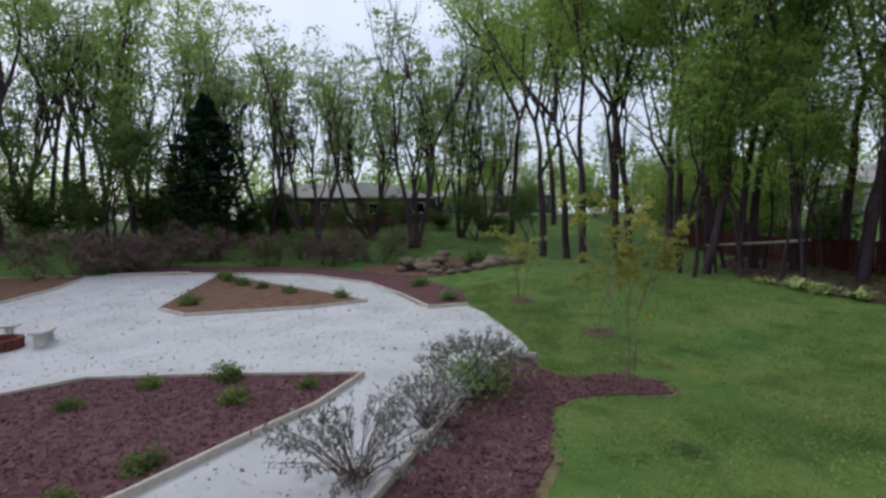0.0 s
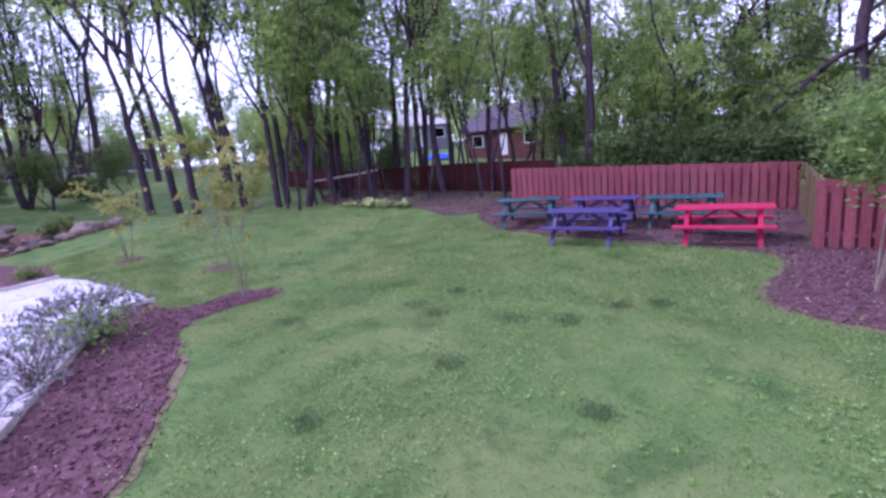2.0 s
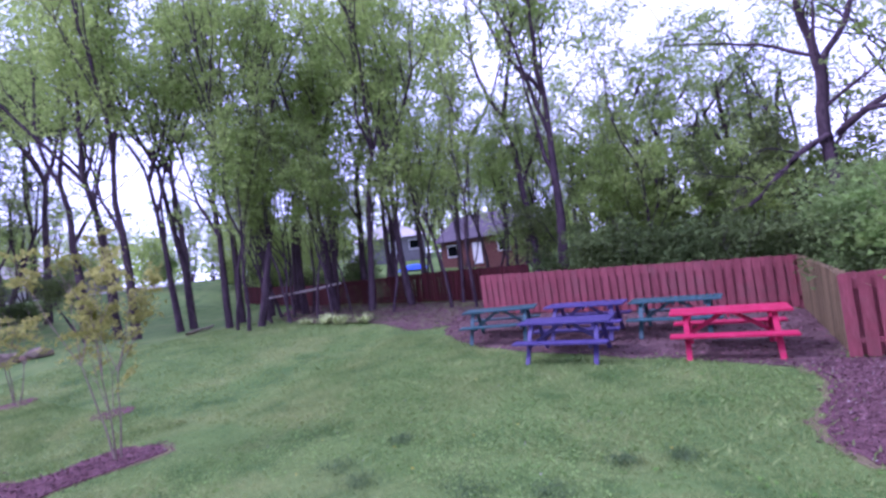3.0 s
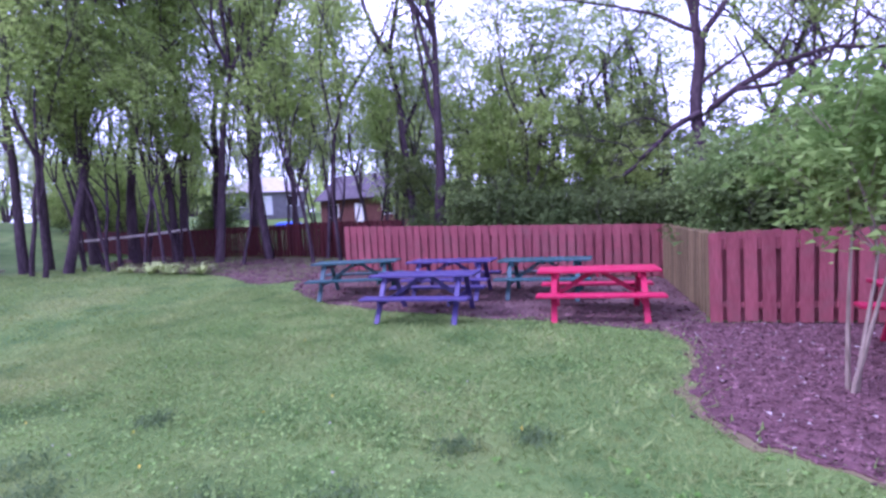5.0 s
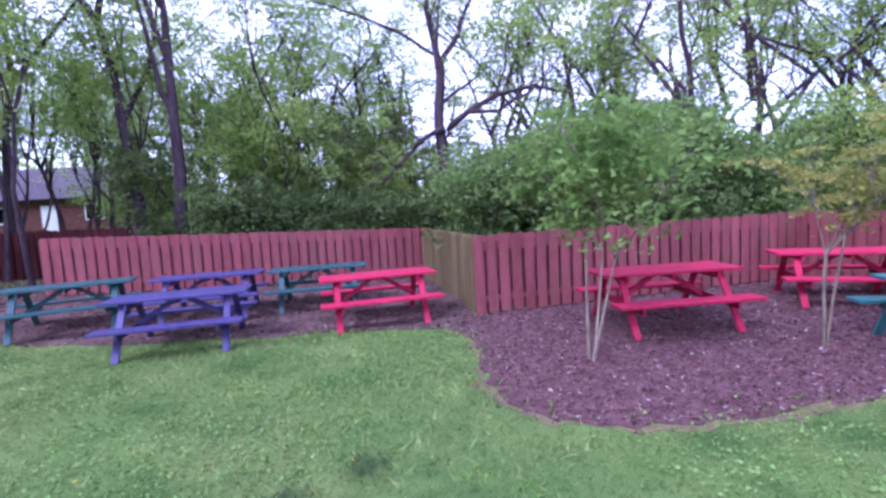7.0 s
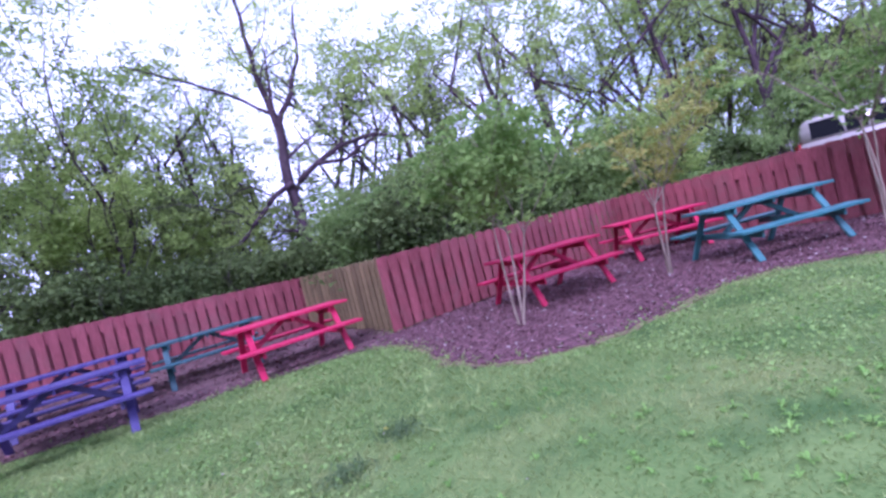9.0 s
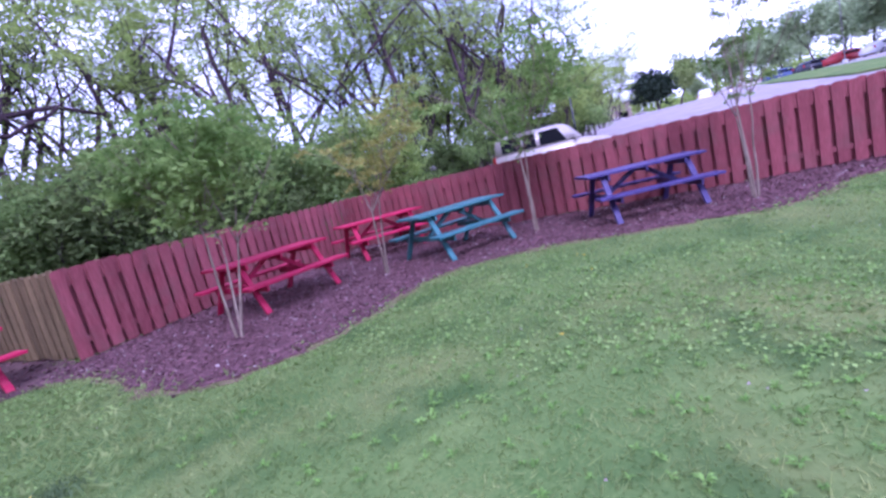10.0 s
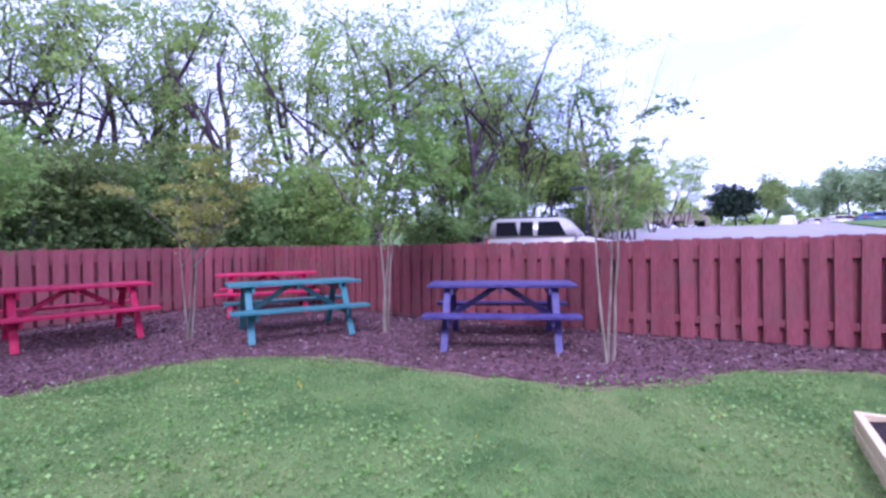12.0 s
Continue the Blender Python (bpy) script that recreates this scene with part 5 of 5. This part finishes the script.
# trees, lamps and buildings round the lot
# lot crowns use the leaf colour that has haze mixed in
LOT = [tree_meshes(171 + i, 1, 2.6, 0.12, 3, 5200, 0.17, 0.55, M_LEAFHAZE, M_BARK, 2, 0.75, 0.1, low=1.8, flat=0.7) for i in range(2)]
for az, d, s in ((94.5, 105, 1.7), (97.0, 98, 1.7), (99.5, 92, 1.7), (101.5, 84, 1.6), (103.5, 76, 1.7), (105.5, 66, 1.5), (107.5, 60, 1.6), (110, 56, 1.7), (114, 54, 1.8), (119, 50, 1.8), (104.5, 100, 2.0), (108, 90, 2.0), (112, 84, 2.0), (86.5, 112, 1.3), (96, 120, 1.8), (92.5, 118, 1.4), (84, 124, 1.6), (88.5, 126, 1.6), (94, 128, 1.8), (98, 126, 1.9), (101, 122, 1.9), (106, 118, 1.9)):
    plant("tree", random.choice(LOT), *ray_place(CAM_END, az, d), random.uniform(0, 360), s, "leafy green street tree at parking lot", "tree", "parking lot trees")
plant("tree", tree_meshes(181, 1, 2.0, 0.14, 3, 9000, 0.2, 0.7, M_NEEDLE, M_BARK, 2, 0.8, 0.06, low=0.9), *ray_place(CAM_END, 88.0, 92), 0, 1.75, "dark round purple-leaved tree at far lot edge", "tree", "parking lot trees")
plant("tree", tree_meshes(191, 1, 2.6, 0.16, 3, 7000, 0.2, 0.6, M_LEAFFAR, M_BARK, 2, 0.6, 0.2, low=0.8, flat=0.8), *ray_place(CAM_END, 90.2, 100), 0, 1.5, "tall thin tree at far lot edge", "tree", "parking lot trees", 1.5)
plant("tree", tree_meshes(141, 1, 2.4, 0.12, 3, 9000, 0.11, 0.5, M_LEAFDK, M_BARK, 2, 0.8, 0.08, low=0.8, per=30), *ray_place(CAM_END, 69.0, 27), 60, 1.25, "dark green rounded tree behind parked vehicle", "tree", "evergreens")
for az, d, s, k in ((54.3, 18, 0.9, BUSH), (56.4, 18.5, 0.9, SPRAY), (58.7, 20.5, 0.75, BUSH), (73.9, 27, 0.95, BUSH), (71.1, 30, 1.2, BUSH), (76.9, 34, 1.0, OLIVE), (78.9, 60, 1.2, OLIVE), (81.0, 75, 1.4, OLIVE), (62.7, 27, 1.4, OLIVEL), (58.0, 25, 1.4, OLIVEL), (54.6, 27, 1.4, OLIVEL), (65.7, 33, 1.5, OLIVEL), (74.9, 45, 1.4, OLIVEL), (80.3, 95, 1.5, OLIVEL), (83.1, 100, 1.5, OLIVEL), (86.0, 108, 1.5, OLIVEL), (62.5, 20, 1.1, SPRAY), (65.0, 22, 1.15, OLIVEL), (72.5, 24, 1.0, OLIVEL), (75.5, 27, 1.0, SPRAY), (78, 33, 1.2, OLIVEL), (80, 42, 1.5, OLIVEL), (81.5, 55, 1.7, OLIVEL), (83, 72, 1.9, OLIVEL)):
    wood(k, *ray_place(CAM_END, az, d), s, "green shrub at edge of parking lot", "lot shrubs", "shrub")
x, y = ray_place(CAM_END, 78.9, 122)
hall = thing("lot_building", "low tan building beyond parking lot", "building", "", Matrix.Translation((x, y, gz(x, y))) @ Matrix.Rotation(radians(-70), 4, "Z"))
part("wall", bm_mesh("wall", box_bm(26, 12, 5.2, 0.05, Matrix.Translation((0, 0, 2.4))), M_TAN), hall)
part("roof", bm_mesh("roof", box_bm(27, 13, 0.5, 0.05, Matrix.Translation((0, 0, 5.26))), M_ROOF), hall)
wmesh = box("window", 2.2, 0.08, 1.4, M_GLASS, 0.01)
for i in range(6):
    part("window", wmesh, hall, "", Matrix.Translation((-11 + 4.4 * i, -6.05, 2.4)))


def lamp_post(az, d, h, label, arm=1.2):
    x, y = ray_place(CAM_END, az, d)
    b = thing("street_lamp", label, "street lamp", "street lamps", Matrix.Translation((x, y, gz(x, y) + 0.02)) @ Matrix.Rotation(radians(-az), 4, "Z"))
    part("pole", cyl("pole", 0.04, 0.03, h, M_CARD if h < 5 else M_METAL, 10), b, "", Matrix.Translation((0, 0, h / 2)))
    part("base", cyl("base", 0.18, 0.16, 0.3, M_CONC, 12), b, "", Matrix.Translation((0, 0, 0.15)))
    part("arm", bm_mesh("arm", box_bm(arm, 0.06, 0.06, 0.01, Matrix.Translation((-arm / 2, 0, h - 0.05))), M_CARD), b)
    part("head", bm_mesh("head", box_bm(0.6, 0.3, 0.12, 0.03, Matrix.Translation((-arm, 0, h - 0.08))), M_CARD), b)


lamp_post(73.0, 20.0, 3.0, "short dark lamp post beside parked vehicle", 0.35)
lamp_post(103.0, 46, 9.8, "tall thin street lamp over parking lot", 1.0)


# ---- raised planter ----
def planter(corner, yaw, L, W, h):
    b = thing("raised_planter", "new pale timber raised planter filled with dark soil", "planter", "", Matrix.Translation((*corner, 0.0)) @ Matrix.Rotation(radians(yaw), 4, "Z"))
    t = 0.045
    for k in range(2):
        z = h * (0.25 + 0.5 * k) + 0.002
        hh = h / 2 - 0.004
        part("side_board", box("side_board", L, t, hh, M_TIMBER, 0.004), b, "", Matrix.Translation((L / 2, t / 2, z)))
        part("side_board", box("side_board", L, t, hh, M_TIMBER, 0.004), b, "", Matrix.Translation((L / 2, W - t / 2, z)))
        part("end_board", box("end_board", W - 2 * t, t, hh, M_TIMBER, 0.004), b, "", Matrix.Translation((t / 2, W / 2, z)) @ Matrix.Rotation(math.pi / 2, 4, "Z"))
        part("end_board", box("end_board", W - 2 * t, t, hh, M_TIMBER, 0.004), b, "", Matrix.Translation((L - t / 2, W / 2, z)) @ Matrix.Rotation(math.pi / 2, 4, "Z"))
    for x, y in ((t + 0.04, t + 0.04), (L - t - 0.04, t + 0.04), (t + 0.04, W - t - 0.04), (L - t - 0.04, W - t - 0.04)):
        part("corner_post", box("corner_post", 0.08, 0.08, h - 0.06, M_TIMBER, 0.004), b, "", Matrix.Translation((x, y, (h - 0.06) / 2)))
    bm = bmesh.new()
    bmesh.ops.create_grid(bm, x_segments=50, y_segments=26, size=0.5)
    for v in bm.verts:
        v.co.x *= L - 2 * t
        v.co.y *= W - 2 * t
        v.co.z = h - 0.035 + 0.02 * noise.noise(v.co * 4) + 0.018 * noise.noise(v.co * 14)
    part("soil", bm_mesh("soil", bm, M_SOIL, True), b, "dark crumbly potting soil", Matrix.Translation((L / 2, W / 2, 0)))
    return b


planter((5.05, -2.9), -88, 2.4, 1.37, 0.17)
for x, y, s in ((8.75, -4.05, 1.0),):
    plant("small_shrub", tree_meshes(161, 7, 0.34, 0.008, 1, 2200, 0.017, 0.07, M_GREYLEAF, M_TWIG, 2, 0.6, 0.12, 0.35, flat=1.0, per=10), x, y, 50, s, "small grey-green shrub against fence", "shrub", "fence shrubs")


# ---- turf, chips and petals ----
def clear_of_beds(P, polys):
    keep = np.ones(len(P), bool)
    fringe = P + np.random.default_rng(5).normal(size=P.shape) * 0.17
    for q in polys:
        keep &= ~inside_many(fringe, q)
    return keep


rng = np.random.default_rng(12)
SOFT = [MULCH, EARTH, GRAVEL, STRIP]


def turf(name, n, box4, h, seed, label, width=0.012):
    rg = np.random.default_rng(seed)
    P = np.stack([rg.uniform(box4[0], box4[1], n), rg.uniform(box4[2], box4[3], n)], 1)
    P = P[clear_of_beds(P, SOFT)]
    n = len(P)
    a = rg.uniform(0, 2 * math.pi, n)
    patch = np.array([noise.noise(Vector((x * 0.55, y * 0.55, seed))) for x, y in P])
    hh = h * rg.uniform(0.45, 1.15, n) * (1 + 0.7 * patch)
    lean = rg.normal(size=(n, 2)) * hh[:, None] * 1.1
    w = width * rg.uniform(0.6, 1.4, n)
    base = np.c_[P, [gz(x, y) for x, y in P]]
    side = np.stack([np.cos(a) * w, np.sin(a) * w, np.zeros(n)], 1)
    tip = base + np.c_[lean, hh]
    v = np.stack([base - side, base + side, tip], 1).reshape(-1, 3)
    me = bpy.data.meshes.new(name)
    me.vertices.add(3 * n)
    me.vertices.foreach_set("co", v.ravel())
    me.loops.add(3 * n)
    me.loops.foreach_set("vertex_index", np.arange(3 * n))
    me.polygons.add(n)
    me.polygons.foreach_set("loop_start", np.arange(0, 3 * n, 3))
    me.materials.append(M_BLADE)
    me.update()
    return tagged(new(name, me), label, "grass", kind="stuff")


turf("grass", 440000, (-7, 11.8, -6.5, 9.5), 0.03, 1, "short uneven lawn grass with clover", 0.005)
turf("grass", 40000, (-4.2, 12, -11, -6.5), 0.035, 3, "lawn grass past raised planter", 0.01)
turf("grass", 70000, (-18, 3, 3, 20), 0.06, 2, "lawn grass toward woodland edge", 0.014)
turf("grass", 60000, (-18, -7, -3, 3), 0.05, 4, "lawn grass beside gravel garden", 0.013)
# clover and broad weeds
P = np.stack([rng.uniform(-5, 10, 90000), rng.uniform(-5, 8, 90000)], 1)
P = P[clear_of_beds(P, SOFT)]
P = P[[noise.noise(Vector((x * 0.4, y * 0.4, 9))) + 0.5 * noise.noise(Vector((x * 1.7, y * 1.7, 4))) > -0.05 for x, y in P]]
me = flakes("clover", np.c_[P, [gz(x, y) for x, y in P] + rng.uniform(0.012, 0.05, len(P))], 0.023, M_CLOVER, rng, 0.25, 1.2, True)
tagged(new("clover", me), "low clover and broad-leaved weeds in lawn", "clover", kind="stuff")
rw = random.Random(31)
weeds = []
for cx, cy, k, spread in ((2.4, 0.4, 150, 0.9), (3.6, -0.6, 190, 1.0), (1.6, 1.6, 80, 0.9), (4.6, 0.9, 90, 0.8), (0.4, 2.6, 22, 1.0), (-1.2, 4.6, 24, 1.4), (2.6, -1.4, 110, 0.8), (-0.6, 6.6, 18, 0.8), (1.4, 6.5, 18, 0.5)):
    for _ in range(k):
        weeds.append((rw.gauss(cx, spread), rw.gauss(cy, spread), 0.004, rw.randint(6, 11), rw.uniform(0.02, 0.05)))
weeds = [w for w, ok in zip(weeds, clear_of_beds(np.array([w[:2] for w in weeds]), SOFT)) if ok]
tagged(new("broadleaf_weeds", rosette("broadleaf_weeds", weeds, M_WEED, 8)), "bright broad-leaved weed rosettes in lawn", "weeds", kind="stuff")
for x, y, s in ((-2.4, 3.05, 0.9), (-2.72, 2.2, 1.2), (-2.17, 2.0, 1.2), (-0.9, 2.13, 1.3), (-0.17, 2.32, 1.0), (0.32, 3.1, 0.8), (0.84, 3.34, 0.8), (-4.26, 0.85, 1.0), (-1.0, 0.56, 1.1), (0.78, 0.24, 0.8), (-1.6, -1.05, 0.8)):
    g = np.random.default_rng(int((x + 20) * 100))
    c = g.normal(size=(300, 3)) * np.array([0.11 * s, 0.10 * s, 0.018]) + np.array([0, 0, 0.04])
    ob = thing("grass_tuft", "dark green coarse grass tuft in lawn", "grass tuft", "lawn tufts", Matrix.Translation((x, y, 0)))
    tuft = part("turf", flakes("turf", c[c[:, 2] > 0.01], 0.012, M_TUFT, g, 1.6, 5.0), ob)
    tagged(tuft, kind="stuff")


def scatter_in(poly, n, z, size, material, name, label, seed, cat, long=2.2):
    g = np.random.default_rng(seed)
    xs, ys = [p[0] for p in poly], [p[1] for p in poly]
    P = np.stack([g.uniform(min(xs), max(xs), n), g.uniform(min(ys), max(ys), n)], 1)
    P = P[inside_many(P, poly)]
    me = flakes(name, np.c_[P, np.array([gz(x, y) for x, y in P]) + z + g.uniform(0, 0.012, len(P))], size, material, g, 0.3, long)
    return tagged(new(name, me), label, cat, kind="stuff")


scatter_in(MULCH, 90000, 0.022, 0.019, M_CHIP, "bark_chips", "loose bark chips on mulch bed", 1, "bark chips")
scatter_in(swell(MULCH, 0.2, 4), 16000, 0.014, 0.024, M_CHIP, "stray_chips", "stray bark chips along lawn edge", 9, "bark chips")
scatter_in(swell(STRIP, 0.18, 8), 9000, 0.014, 0.026, M_CHIP, "stray_chips", "stray bark chips along mulch strip edge", 10, "bark chips")
scatter_in(MULCH, 2600, 0.03, 0.018, M_PALECHIP, "pale_chips", "scattered pale wood chips on mulch", 2, "wood chips")
scatter_in(STRIP, 20000, 0.03, 0.03, M_CHIP, "bark_chips", "loose bark chips on mulch strip", 3, "bark chips")
scatter_in(BED_A, 16000, 0.063, 0.024, M_CHIP, "bark_chips", "loose bark chips in planting bed", 4, "bark chips")
scatter_in(STRIP, 420, 0.036, 0.018, M_PALECHIP, "pale_chips", "scattered pale wood chips on mulch strip", 11, "wood chips")
scatter_in(BED_A, 260, 0.07, 0.02, M_PALECHIP, "pale_chips", "scattered pale wood chips in planting bed", 12, "wood chips")
scatter_in(EARTH, 6000, 0.022, 0.05, M_CHIP, "dead_leaves", "dead leaves on bare earth", 5, "dead leaves", 1.3)
scatter_in(LITTER, 9000, 0.022, 0.07, M_CHIP, "dead_leaves", "dead leaves under woodland edge", 15, "dead leaves", 1.3)
scatter_in(GRAVEL, 3800, 0.024, 0.04, M_CHIP, "bark_debris", "bark crumbs and dead leaves on gravel", 7, "debris", 1.4)
scatter_in(GRAVEL, 26000, 0.024, 0.035, M_GRAVEL, "loose_stones", "loose pale stone chips on gravel", 8, "stone chips", 1.2)
P = np.stack([rng.uniform(-5, 8, 260), rng.uniform(-4, 8, 260)], 1)
P = P[clear_of_beds(P, SOFT)]
tagged(new("petals", flakes("petals", np.c_[P, [gz(x, y) + 0.05 for x, y in P]], 0.017, M_PALECHIP, rng, 0.4, 1.1)), "fallen white petals and small blossoms on lawn", "petals", kind="stuff")


P = np.stack([rng.uniform(-4, 7, 34), rng.uniform(-3, 7.5, 34)], 1)
P = P[clear_of_beds(P, SOFT)]
c = np.repeat(np.c_[P, [gz(x, y) for x, y in P] + rng.uniform(0.05, 0.08, len(P))], 7, axis=0) + rng.normal(size=(7 * len(P), 3)) * 0.006
tagged(new("dandelions", flakes("dandelions", c, 0.012, M_DANDELION, rng, 0.5, 1.2)), "scattered yellow dandelion flowers in lawn", "dandelions", kind="stuff")


# ---- far woods closing the horizon ----
g = np.random.default_rng(44)
pts = []
for i in range(540):
    az = g.uniform(-125, 118)
    d = g.uniform(98, 150) + (28 if az > 60 else 0)
    x, y = d * math.sin(radians(az)), d * math.cos(radians(az))
    h = g.uniform(6, 12) * (1.35 if az < -20 else 1.0 if az < 40 else 0.65)
    c = g.normal(size=(110, 3)) * np.array([2.2, 2.2, h * 0.24]) + np.array([x, y, gz(x, y) + h * 0.52])
    pts.append(c)
tagged(new("far_woods", flakes("far_woods", np.concatenate(pts), 0.8, M_LEAF, g, 0.7, 1.4)), "distant green woodland behind houses", "woods", kind="stuff")
